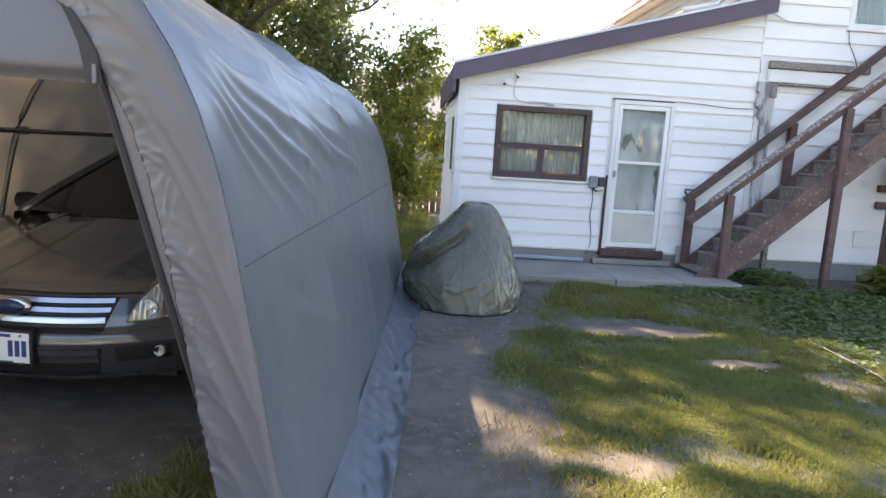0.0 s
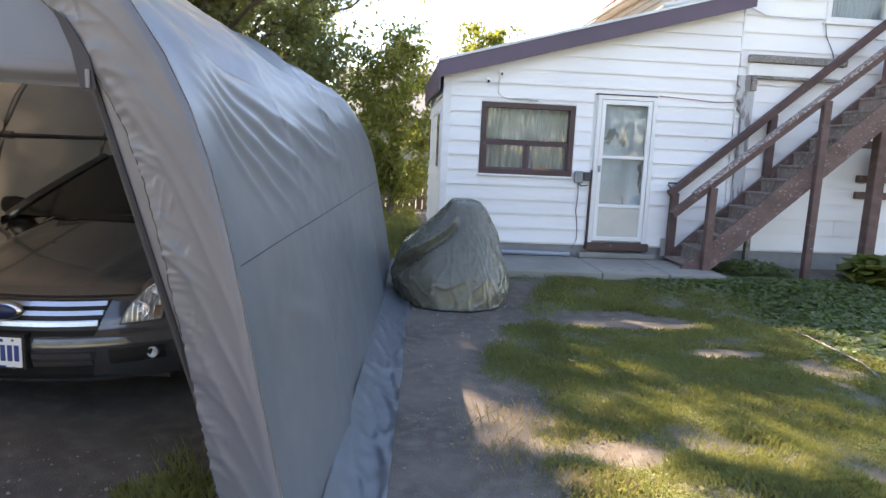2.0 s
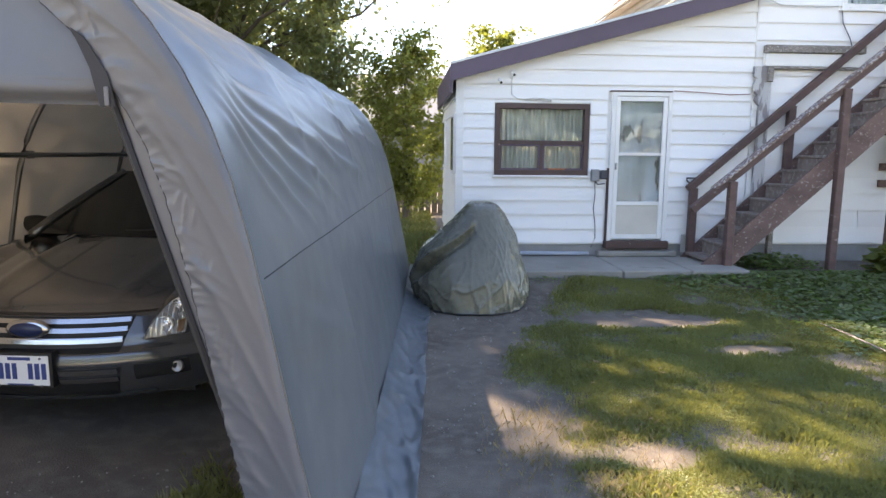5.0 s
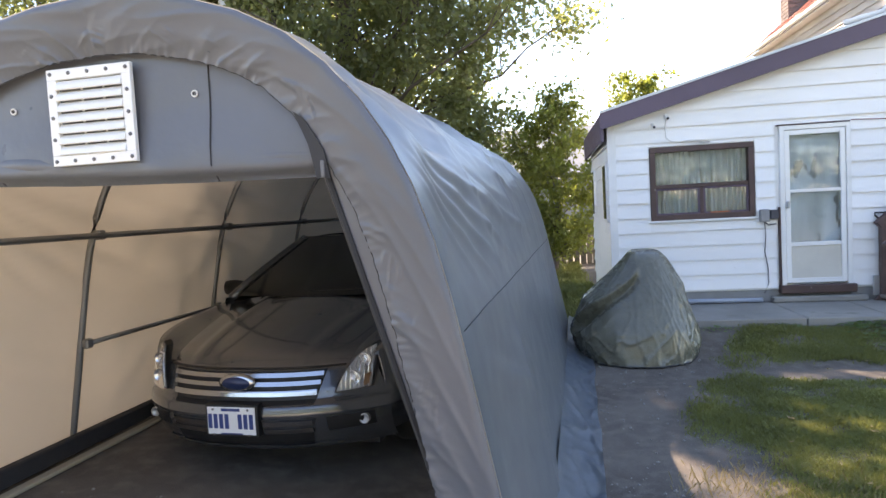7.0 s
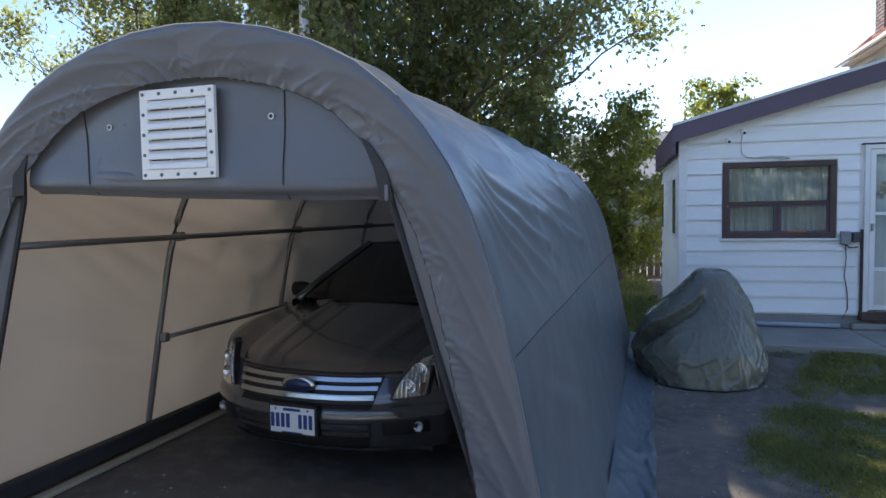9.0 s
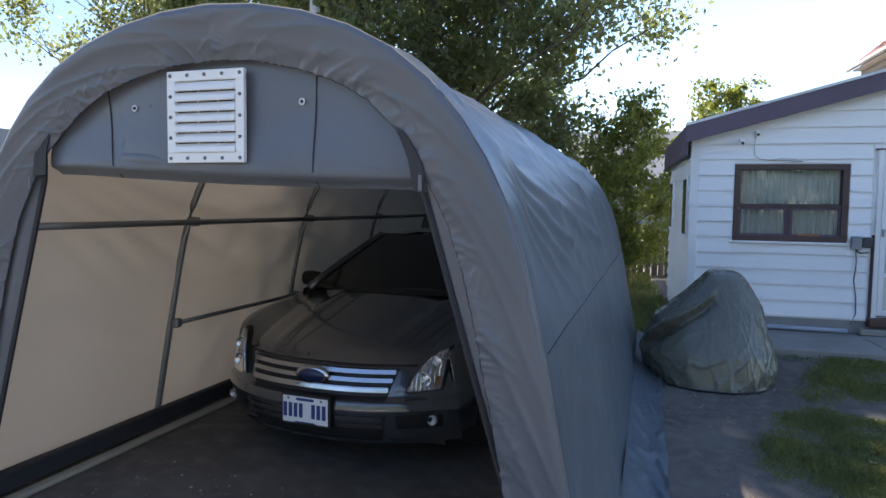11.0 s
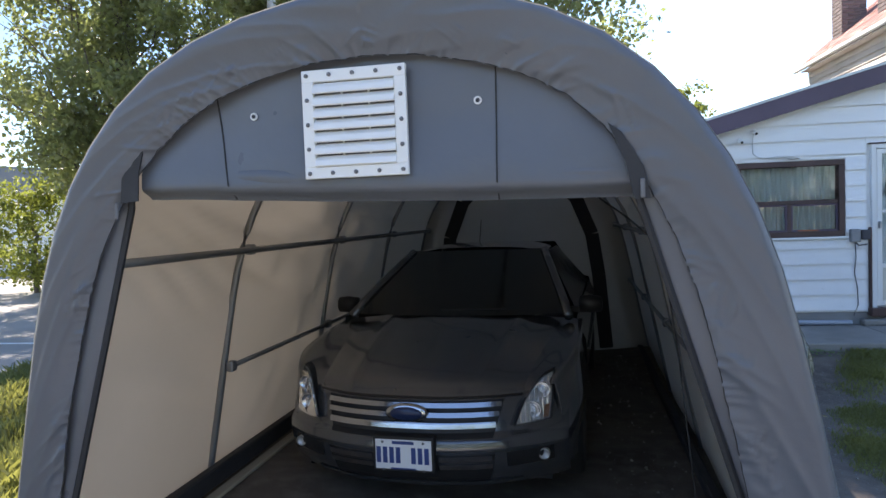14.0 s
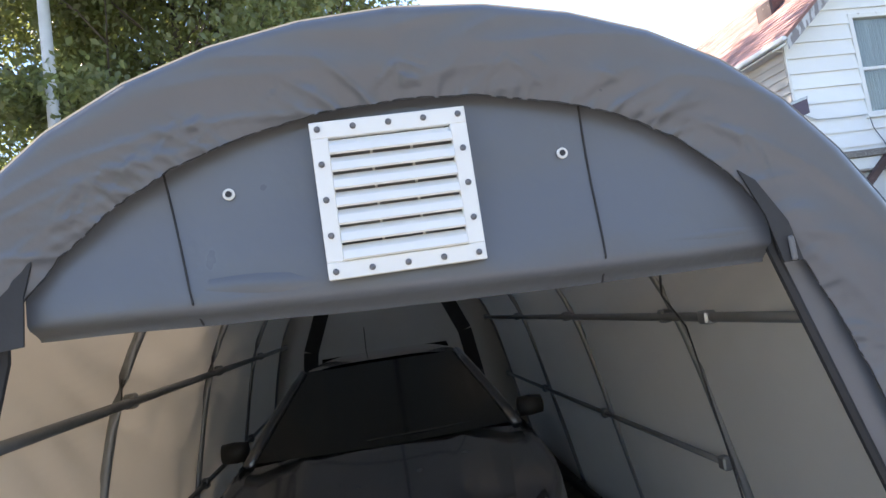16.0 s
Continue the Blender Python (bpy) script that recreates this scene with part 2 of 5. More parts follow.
M_BARK = material("bark", (0.12, 0.1, 0.08), rough=0.95, vary=0.4, patch=4, stretch=(1, 1, 0.3), bump=0.8, bump_scale=25)
M_LEAF = material("leaf", (0.095, 0.115, 0.055), rough=0.4, vary=0.3, patch=0.6, grain=3, bump=0, other=(0.14, 0.155, 0.075), through_light=((0.34, 0.38, 0.12), 0.46))
M_LEAF_Y = material("leaf_light", (0.1, 0.13, 0.03), rough=0.5, vary=0.3, patch=0.8, grain=3, bump=0, other=(0.17, 0.19, 0.05), through_light=((0.32, 0.36, 0.06), 0.45))
M_GRASS = material("grass_blade", (0.135, 0.16, 0.068), rough=0.6, vary=0.4, patch=1.3, grain=5, bump=0, other=(0.25, 0.26, 0.085), through_light=((0.34, 0.34, 0.08), 0.38))
M_DRY = material("dry_grass", (0.3, 0.24, 0.12), rough=0.8, vary=0.3, bump=0, through_light=((0.4, 0.32, 0.16), 0.3))
M_WEED = material("weed_leaf", (0.105, 0.145, 0.06), rough=0.45, vary=0.3, patch=1.5, bump=0, other=(0.14, 0.18, 0.08), through_light=((0.2, 0.35, 0.06), 0.35))
M_CLOVER = material("clover_leaf", (0.14, 0.18, 0.06), rough=0.5, vary=0.35, patch=1.5, bump=0, other=(0.25, 0.27, 0.08), through_light=((0.34, 0.36, 0.08), 0.35))
M_FENCE = material("fence_wood", (0.17, 0.15, 0.125), rough=0.9, vary=0.4, stretch=(1, 1, 0.2), patch=5, each=0.2)
M_ASPHALT = material("lot_asphalt", (0.3, 0.28, 0.25), rough=0.9, vary=0.2, patch=0.6, grain=40, bump=0.3)
M_LINE = material("line_paint", (0.75, 0.74, 0.7), rough=0.8, vary=0.2)
M_BLDG = material("building_white", (0.74, 0.75, 0.76), rough=0.7, vary=0.06, patch=0.3)
M_ROOF_GREY = material("roof_grey", (0.17, 0.19, 0.21), rough=0.7, vary=0.15, patch=0.4)
M_CABLE = material("cable", (0.6, 0.6, 0.58), rough=0.6)
M_CABLE_D = material("dark_cable", (0.06, 0.06, 0.07), rough=0.6)
M_PVC = material("pvc_pipe", (0.33, 0.38, 0.45), rough=0.45, vary=0.1)


# ---- ground ----
def ground_z(x, y):
    """The yard: it climbs a little under the shelter's far side and towards the house."""
    z = 0.2 * smooth(-0.9, -3.6, x) * smooth(-9.0, -5.5, x) * smooth(0.5, 2.5, y)
    z += 0.17 * smooth(6.3, 7.7, y) * smooth(-2.0, 0.8, x)
    return z + 0.012 * noise.noise((x * 0.9, y * 0.9, 3.0)) * smooth(40, 20, abs(x) + abs(y))


def grass_cover(x, y):
    """0 bare soil, 1 full grass."""
    n = noise.noise((x * 0.8, y * 0.8, 7.0)) * 0.5 + noise.noise((x * 2.6, y * 2.6, 1.0)) * 0.35
    yard = smooth(0.5, 1.05, x + 0.7 * n - 0.45 * max(0.0, y - 5.2)) * smooth(8.1, 7.0, y)
    yard *= 1 - smooth(1.0, 0.55, math.hypot((x - 2.1) / 1.2, (y - 6.25) / 0.42) + n * 0.3)
    yard *= 1 - smooth(1.0, 0.6, math.hypot((x - 2.72) / 0.45, (y - 5.25) / 0.2) + n * 0.3)
    yard *= 1 - smooth(1.0, 0.6, math.hypot((x - 1.12) / 0.32, (y - 3.36) / 0.24) + n * 0.3)
    lawn = smooth(8.4, 9.3, y + n) * smooth(0.4, 0.1, x)
    left = smooth(-3.7, -3.9, x) * smooth(-8.0, -7.6, x + 0.3 * n)
    near = smooth(0.8, 1.2, x + n) * smooth(2.0, 1.0, y) * smooth(0.2, 0.8, y)
    thin = 0.85 * smooth(-0.1, 0.4, noise.noise((x * 1.7 + 4, y * 2.4, 3.0)) + 0.4 * noise.noise((x * 6, y * 6, 2.0)))
    return max(0.0, min(1.0, max(yard * (1 - thin), lawn, left, near * (1 - thin)) + n * 0.25 * (max(yard, lawn, left) > 0.2)))


def ground_material():
    mt = bpy.data.materials.new("yard_soil")
    mt.use_nodes = True
    n, l = mt.node_tree.nodes, mt.node_tree.links
    b = n["Principled BSDF"]
    b.inputs["Roughness"].default_value = 0.95
    co = n.new("ShaderNodeTexCoord")

    def tex(scale, detail=6):
        t = n.new("ShaderNodeTexNoise")
        t.inputs["Scale"].default_value, t.inputs["Detail"].default_value = scale, detail
        l.new(co.outputs["Object"], t.inputs["Vector"])
        return t.outputs["Fac"]

    def mix(fac, a, c):
        m = n.new("ShaderNodeMix")
        m.data_type = "RGBA"
        l.new(fac, m.inputs["Factor"])
        for s, v in ((6, a), (7, c)):
            if isinstance(v, tuple):
                m.inputs[s].default_value = (*v, 1)
            else:
                l.new(v, m.inputs[s])
        return m.outputs[2]

    def ramp(src, lo, hi):
        r = n.new("ShaderNodeMapRange")
        r.inputs[1].default_value, r.inputs[2].default_value = lo, hi
        l.new(src, r.inputs[0])
        return r.outputs[0]

    soil = mix(ramp(tex(1.5), 0.35, 0.65), (0.078, 0.064, 0.052), (0.14, 0.118, 0.096))
    soil = mix(ramp(tex(9), 0.45, 0.75), soil, (0.165, 0.142, 0.118))
    soil = mix(ramp(tex(160), 0.55, 0.75), soil, (0.08, 0.066, 0.053))
    soil = mix(ramp(tex(240), 0.62, 0.72), soil, (0.24, 0.21, 0.175))
    # unseen pale ground behind the camera, added to bounce sunlight onto the fronts
    gv = n.new("ShaderNodeAttribute")
    gv.attribute_name = "bounce_ground"
    soil = mix(gv.outputs["Fac"], soil, mix(ramp(tex(30), 0.3, 0.7), (0.27, 0.25, 0.22), (0.39, 0.365, 0.33)))
    turf = mix(ramp(tex(9), 0.35, 0.65), (0.09, 0.092, 0.045), (0.135, 0.13, 0.065))
    at = n.new("ShaderNodeAttribute")
    at.attribute_name = "grass"
    l.new(mix(at.outputs["Fac"], soil, turf), b.inputs["Base Color"])
    bp = n.new("ShaderNodeBump")
    bp.inputs["Strength"].default_value, bp.inputs["Distance"].default_value = 0.5, 0.012
    l.new(tex(110, 10), bp.inputs["Height"])
    l.new(bp.outputs[0], b.inputs["Normal"])
    return mt


def build_ground():
    xs = [-900, -300, -120, -60, -35, -25, -18, -14, -11] + [-9 + 0.15 * i for i in range(107)] + [7.5, 8.5, 10, 13, 18, 30, 60, 120, 300, 900]
    ys = [-900, -300, -100, -50, -25, -12, -6, -3] + [-1.5 + 0.15 * i for i in range(81)] + [11, 11.5, 12, 13, 14, 15, 16, 18, 20, 23, 27, 34, 50, 90, 200, 500, 900]
    bm = bmesh.new()
    vs = [[bm.verts.new((x, y, ground_z(x, y))) for y in ys] for x in xs]
    for i in range(len(xs) - 1):
        for j in range(len(ys) - 1):
            bm.faces.new((vs[i][j], vs[i + 1][j], vs[i + 1][j + 1], vs[i][j + 1]))
    ob = single("ground", bm, ground_material(), "bare trodden soil and patchy lawn of a back yard", "ground", "structure", smooth=True)
    at = ob.data.attributes.new("grass", "FLOAT", "POINT")
    gv = ob.data.attributes.new("bounce_ground", "FLOAT", "POINT")
    for i, v in enumerate(ob.data.vertices):
        at.data[i].value = grass_cover(v.co.x, v.co.y)
        # the added light-bouncing ground starts behind the walk
        gv.data[i].value = smooth(1.0, -0.6, v.co.y) * smooth(0.2, -0.4, v.co.y + 0.4 * noise.noise((v.co.x, v.co.y, 0)))
    return ob


ground = build_ground()

# ---- round-top fabric car shelter ----
LONG = 6.1
RIBS = [0.06, 1.36, 2.87, 4.4, 6.04]
SHELTER_AT, SHELTER_TURN = (-2.09, 2.27, 0.0), -3.0
HALF = [(1.6, 0), (1.56, 0.2), (1.52, 0.4), (1.47, 0.64), (1.42, 0.89), (1.385, 1.1), (1.335, 1.35), (1.285, 1.58), (1.225, 1.75), (1.14, 1.92), (1.07, 2.02), (0.94, 2.2), (0.8, 2.31), (0.62, 2.4), (0.43, 2.462), (0.22, 2.508), (0, 2.52)]
_line = [(-a, b) for a, b in HALF] + [(a, b) for a, b in HALF[-2::-1]]
_pts = np.array(_line, float)
for _ in range(2):
    _pts[1:-1] = (_pts[:-2] + 2 * _pts[1:-1] + _pts[2:]) / 4
_cum = np.r_[0, np.cumsum(np.hypot(*np.diff(_pts, axis=0).T))]
ARCH = float(_cum[-1])


@lru_cache(maxsize=None)
def arch_frame(s):
    """The arch's point at the share s of its length, and its inward normal."""
    d = s * ARCH
    x, z = interp(d, _cum, _pts[:, 0]), interp(d, _cum, _pts[:, 1])
    e = 0.12
    x2, z2 = interp(min(ARCH, d + e), _cum, _pts[:, 0]), interp(min(ARCH, d + e), _cum, _pts[:, 1])
    x1, z1 = interp(max(0, d - e), _cum, _pts[:, 0]), interp(max(0, d - e), _cum, _pts[:, 1])
    k = math.hypot(x2 - x1, z2 - z1)
    return x, z, (z2 - z1) / k, (x1 - x2) / k


def arch(s, inset=0.0):
    """The arch at the share s of its length, moved inwards by inset."""
    x, z, nx, nz = arch_frame(s)
    return x + nx * inset, z + nz * inset


_arch_lines = {}


def arch_height(x, inset):
    """The height of the inset arch above x."""
    if inset not in _arch_lines:
        _arch_lines[inset] = np.array([arch(0.2 + 0.6 * i / 80, inset) for i in range(81)]).T
    return interp(x, *_arch_lines[inset])


_rng = random.Random(41)
# arc distance from the ridge at the front, slope, reach along the shelter, height, width
FOLDS = [(0.55 + 0.1 * k + _rng.uniform(-0.03, 0.03), _rng.uniform(0.1, 0.24), -0.2, _rng.uniform(2.2, 4.6), _rng.uniform(0.009, 0.017), _rng.uniform(0.05, 0.075)) for k in range(8)]
FOLDS += [(1.22 + 0.035 * k, (0.22, 0.34, 0.46, 0.62, 0.85)[k], 0.02, (2.6, 2.3, 1.9, 1.5, 1.1)[k], (0.018, 0.024, 0.02, 0.022, 0.014)[k], 0.052) for k in range(5)]
FOLDS += [(_rng.uniform(0.3, 1.3), _rng.uniform(-0.08, 0.15), 2.6 + _rng.uniform(0, 0.8), 6.0, _rng.uniform(0.006, 0.013), _rng.uniform(0.05, 0.08)) for k in range(7)]
FOLDS += [(1.95 + 0.1 * k, _rng.uniform(0.25, 0.5), 0.1, _rng.uniform(0.9, 1.9), 0.006, 0.06) for k in range(4)]


def slack(s, y):
    """How far the cloth hangs in from its frame."""
    bay = ((y + 0.16) / 1.52) % 1.0
    up = math.sin(math.pi * s)
    sag = 0.035 * math.sin(math.pi * bay) ** 1.5 * (0.4 + 0.6 * up)
    sag += 0.03 * smooth(0.0, 0.9, y) * smooth(2.6, 0.9, y) * smooth(0.5, 0.62, s) * smooth(0.9, 0.72, s)
    sh = smooth(0.0, 0.5, y) * smooth(3.6, 1.4, y)
    d1 = noise.noise((s * 11 + y * 1.15, y * 0.35 - s * 2.0, 2.0))
    fold = 0.012 * math.exp(-((d1 * 2.4) ** 2)) * (0.35 + 0.65 * up) * (0.5 + 0.7 * sh)
    # tension folds that run back and down from the front hoop
    q = s if s > 0.5 else 1 - s
    down = (q - 0.5) * ARCH
    fan = 0.0
    for d0, slope, y0, y1, high, wide in FOLDS:
        if y0 < y < y1:
            e = (down - d0 - slope * y - 0.05 * noise.noise((y * 1.1, d0 * 9, 1.0))) / wide
            if abs(e) < 3:
                fan += high * math.exp(-e * e if e > 0 else -e * e * 1.8) * smooth(y0, y0 + 0.25, y) * smooth(y1, y1 - 0.7, y)
    fold += fan
    small = 0.001 * noise.noise((s * 30, y * 3.0, 5.0)) + 0.014 * noise.noise((s * 7, y * 1.3, 9.0))
    ridge = 0.005 * math.exp(-(((s - 0.812) / 0.004) ** 2)) + 0.005 * math.exp(-(((s - 0.188) / 0.004) ** 2))
    rib = 0.006 * (math.exp(-((bay / 0.03) ** 2)) + math.exp(-(((1 - bay) / 0.03) ** 2)))
    total = sag - fold + small - ridge - rib
    near = max(math.exp(-(((y - r) / 0.14) ** 2)) for r in RIBS[1:])
    total *= 1 - 0.75 * max(math.exp(-(((s - 0.812) / 0.03) ** 2)), math.exp(-(((s - 0.188) / 0.03) ** 2)))
    return total * (1 - near) + min(total, 0.006) * near


def build_shelter():
    sh = thing("car_shelter", "round-top grey fabric car shelter with its front door rolled up", "car shelter", SHELTER_AT, SHELTER_TURN)

    def cover(gap):
        def fn(u, v):
            y = v * LONG
            x, z = arch(u, slack(u, y) * smooth(0.0, 0.25, y) * smooth(LONG, LONG - 0.2, y) + gap)
            return (x, y, max(z, 0.02))
        return fn

    bm = bmesh.new()
    sheet(bm, cover(0.0), 360, 360)
    part("cover", bm, M_COVER, sh, "grey wrinkled fabric cover", True)
    bm = bmesh.new()
    sheet(bm, cover(0.05), 180, 180)
    part("lining", bm, M_LINER, sh, "pale inner side of the cover", True)

    # stitched seams, with their shadow put into the dark colour
    for s0 in (0.188, 0.812):
        bm = bmesh.new()
        pts = []
        for k in range(121):
            y = 0.05 + (LONG - 0.1) * k / 120
            x, z = arch(s0, slack(s0, y) * smooth(0.0, 0.25, y) * smooth(LONG, LONG - 0.2, y) - 0.001)
            pts.append((x, y, z))
        tube(bm, pts, 0.0025, 5)
        part("seam", bm, M_SEAM_SHADE, sh, "stitched seam, coloured dark for its shadow")

    # gathered band that wraps round the front arch, and the same at the back
    def band(back):
        def fn(u, v):
            wide = 0.15 + 0.055 * smooth(0.12, 0.4, u) + 0.035 * smooth(0.6, 0.72, u)
            lean = v * (1 if u > 0.5 else -1)

            def crease(p, sharp):
                return max(0.0, 1 - abs(noise.noise(p)) * sharp)

            patch = smooth(-0.3, 0.3, noise.noise((u * 24, 11.0, 2.0)))
            fine = crease((u * 150 + lean * 1.2, v * 0.5, 8.0), 3.0) * smooth(0.6, 1.0, v) * (0.4 + 0.6 * patch)
            mid = crease((u * 62 + lean * 2.0, v * 0.5, 4.0), 4.5) ** 1.5 * smooth(0.3, 0.85, v + 0.25 * noise.noise((u * 40, 3.0, 1.0))) * (0.25 + 0.75 * patch)
            pinch = crease((u * 70 - lean * 5.0, v * 1.6, 14.0), 6.0) ** 2 * smooth(0.45, 0.65, v) * smooth(0.98, 0.8, v) * smooth(0.05, 0.3, noise.noise((u * 34, v * 2, 21.0)))
            long = crease((u * 20 + lean * 2.5, v * 0.8, 3.0), 3.0) ** 2 * smooth(0.0, 0.3, v)
            x, z = arch(u, 0.004 + wide * v + 0.005 * (fine - 0.5) * smooth(0.9, 1, v))
            y = -0.014 * math.sin(min(1.0, v * 10) * math.pi / 2) + 0.064 * v ** 1.4 - 0.006 * fine - 0.009 * mid - 0.01 * pinch - 0.006 * long
            y += 0.006 * noise.noise((u * 17 + v, v * 1.4, 3.0)) * smooth(0, 0.3, v)
            return (x, (LONG - y) if back else y, max(z, 0.02))
        return fn

    bm = bmesh.new()
    sheet(bm, band(False), 900, 30)
    part("front_band", bm, M_BAND, sh, "grey gathered hem round the front arch", True)
    # thin black line drawn for the shade in the hem's tucked crease
    bm = bmesh.new()
    tube(bm, [Vector(band(False)(k / 300, 0.995)) + Vector((0, 0.001, 0)) for k in range(301)], 0.0022, 5)
    part("hem_cord", bm, M_ZIP, sh, "dark line standing in for the shaded crease at the hem")
    bm = bmesh.new()
    sheet(bm, band(True), 90, 4)
    part("back_band", bm, M_BAND, sh, "", True)

    # the rolled-up door's upper panel
    X0, X1, ZB = -0.88, 0.868, 1.822

    def panel(u, v):
        x = X0 + (X1 - X0) * u
        top = max(ZB + 0.02, arch_height(x, 0.14))
        z = ZB + (top - ZB) * v
        low = smooth(0.22, 0.0, z - ZB)
        y = 0.085 - 0.022 * smooth(0.0, 0.05, z - ZB) * smooth(0.3, 0.05, z - ZB) + 0.03 * smooth(0.04, 0.0, z - ZB) + 0.008 * noise.noise((x * 3, z * 5, 1)) * (1 - v)
        y += 0.01 * low * noise.noise((x * 5, z * 4, 3))
        sag = (-0.037 * x - 0.012 * math.sin(math.pi * u)) * (1 - v) + 0.004 * low * noise.noise((x * 4, 5, 3))
        return (x, y, z + sag)

    bm = bmesh.new()
    sheet(bm, panel, 90, 40)
    door = part("door_panel", bm, M_BAND, sh, "grey rolled-up fabric door panel", True)
    bm = bmesh.new()

    def roll(u, v):
        x = X0 + (X1 - X0) * u
        a = v * 2 * math.pi
        r = 0.055 + 0.008 * noise.noise((x * 4, a, 1))
        return (x, 0.12 + r * math.cos(a), ZB + 0.085 - 0.037 * x + r * math.sin(a) - 0.02 * math.sin(math.pi * u))

    sheet(bm, roll, 50, 14)
    part("door_roll", bm, M_BAND, sh, "", True)
    for sx, lean in ((-0.575, 0.05), (0.44, -0.005)):
        bm = bmesh.new()
        tube(bm, [((sx + lean * (1 - k / 8)), panel((sx + lean * (1 - k / 8) - X0) / (X1 - X0), k / 8)[1] - 0.003, panel((sx - X0) / (X1 - X0), k / 8)[2]) for k in range(9)], 0.0028, 5)
        part("seam", bm, M_ZIP, sh)
    for gx in (-0.428, 0.378):
        bm = bmesh.new()
        y = panel((gx - X0) / (X1 - X0), 0.7)[1] - 0.004
        m = Matrix.Translation((gx, y, 2.128))
        lathe(bm, [(0.007, 0), (0.014, 0), (0.014, -0.003), (0.011, -0.005), (0.007, -0.003)], 16, m, "y")
        gr = part("grommet", bm, M_VENT, sh, "bright metal grommet")
        part("eyelet_hole", lathe(bmesh.new(), [(0.001, -0.0052), (0.0075, -0.0052), (0.0075, -0.002)], 12, m, "y"), M_ZIP, gr)
    # side strips of the door opening, with black zips
    for sgn, top, foot in ((-1, 0.94, 1.47), (1, 0.87, 1.42)):
        def strip(u, v):
            z = 0.03 + (1.98 - 0.03) * v
            a = foot + (top - foot) * min(1.0, z / 1.83)
            b = max(a + 0.01, interp(z, [q[1] for q in HALF], [q[0] for q in HALF]) - 0.1)
            wob = 0.02 * noise.noise((z * 2.2, u * 2, sgn))
            return (sgn * (a + (b - a) * u), 0.085 - 0.02 * math.sin(math.pi * u) + wob * u, z)
        bm = bmesh.new()
        sheet(bm, strip, 8, 50)
        part("side_flap", bm, M_BAND, sh, "narrow grey side flap", True)
        bm = bmesh.new()
        tube(bm, [(strip(0, k / 24)[0], strip(0, k / 24)[1] - 0.004, strip(0, k / 24)[2]) for k in range(25)], 0.013, 6)
        part("zip", bm, M_ZIP, sh, "black zip tape")
        bm = bmesh.new()
        prism(bm, [(0.865, 1.78), (0.915, 1.78), (0.895, 1.88), (0.83, 1.99), (0.79, 2.02), (0.84, 1.9)] if sgn > 0 else [(0.873, 1.845), (0.945, 1.84), (0.935, 1.93), (0.87, 2.02), (0.84, 2.03), (0.865, 1.95)], lambda a, b, k: (sgn * a, 0.03 - 0.006 * k, b))
        part("zip_gusset", bm, M_ZIP, sh)
        bm = bmesh.new()
        beam(bm, (sgn * (top + 0.02), 0.02, ZB - 0.04), (sgn * (top + 0.02), 0.02, ZB + 0.02), 0.014, 0.01, 0.003, (0, 1, 0))
        part("clip", bm, M_RIVET, sh, "small dark clip")
    # louvred vent
    vent = thing_part("vent", sh)
    v0, v1, w0, w1, yv = -0.224, 0.144, 1.893, 2.262, 0.045
    bm = bmesh.new()
    for a in ((v0, v1, w0, w0 + 0.04), (v0, v1, w1 - 0.04, w1), (v0, v0 + 0.04, w0 + 0.04, w1 - 0.04), (v1 - 0.04, v1, w0 + 0.04, w1 - 0.04)):
        box(bm, a[0], a[1], yv - 0.008, yv + 0.012, a[2], a[3], 0.002)
    part("vent_frame", bm, M_VENT, vent, "white plastic vent frame")
    n = 7
    step = (w1 - w0 - 0.08) / n
    for i in range(n):
        z = w0 + 0.04 + step * i
        bm = bmesh.new()
        prism(bm, [(0.0, 0.004), (-0.012, 0.0), (-0.016, step * 0.1), (-0.01, step * 0.55), (0.006, step * 0.93), (0.011, step * 0.9), (-0.004, step * 0.5)], lambda a, b, k: (v0 + 0.04 + (v1 - v0 - 0.08) * k, yv + a, z + b))
        part("louvre", bm, M_VENT, vent)
    for i in (1, 2):
        x = v0 + 0.04 + (v1 - v0 - 0.08) * i / 3
        part("vent_bar", boxed(x - 0.003, x + 0.003, yv + 0.012, yv + 0.018, w0 + 0.04, w1 - 0.04), M_VENT, vent)
    bm = bmesh.new()
    box(bm, v0 + 0.03, v1 - 0.03, yv + 0.03, yv + 0.034, w0 + 0.03, w1 - 0.03)
    part("vent_mesh", bm, M_BLOCK, vent)
    spots = [(v0 + 0.018 + (v1 - v0 - 0.036) * i / 4, z) for i in range(5) for z in (w0 + 0.018, w1 - 0.018)]
    spots += [(x, w0 + 0.018 + (w1 - w0 - 0.036) * i / 4) for i in (1, 2, 3) for x in (v0 + 0.018, v1 - 0.018)]
    bm = bmesh.new()
    lathe(bm, [(0.0075, 0), (0.0075, -0.003), (0.004, -0.006), (0.001, -0.0065)], 10, None, "y")
    rivet = mesh_of("rivet", bm, M_RIVET, True)
    for x, z in spots:
        r = new("rivet", rivet)
        r.parent, r.location = vent, (x, yv - 0.008, z)
    # steel frame
    for i in range(5):
        y = RIBS[i]
        bm = bmesh.new()
        tube(bm, [(arch(k / 60, 0.05)[0], y, max(0.0, arch(k / 60, 0.05)[1])) for k in range(61)], 0.021, 8)
        part("rib", bm, M_PIPE, sh, "", True)
    hi = min((abs(arch(k / 400, 0.1)[1] - 1.6), k / 400) for k in range(200))[1]
    lo = min((abs(arch(k / 400, 0.09)[1] - 0.92), k / 400) for k in range(200))[1]
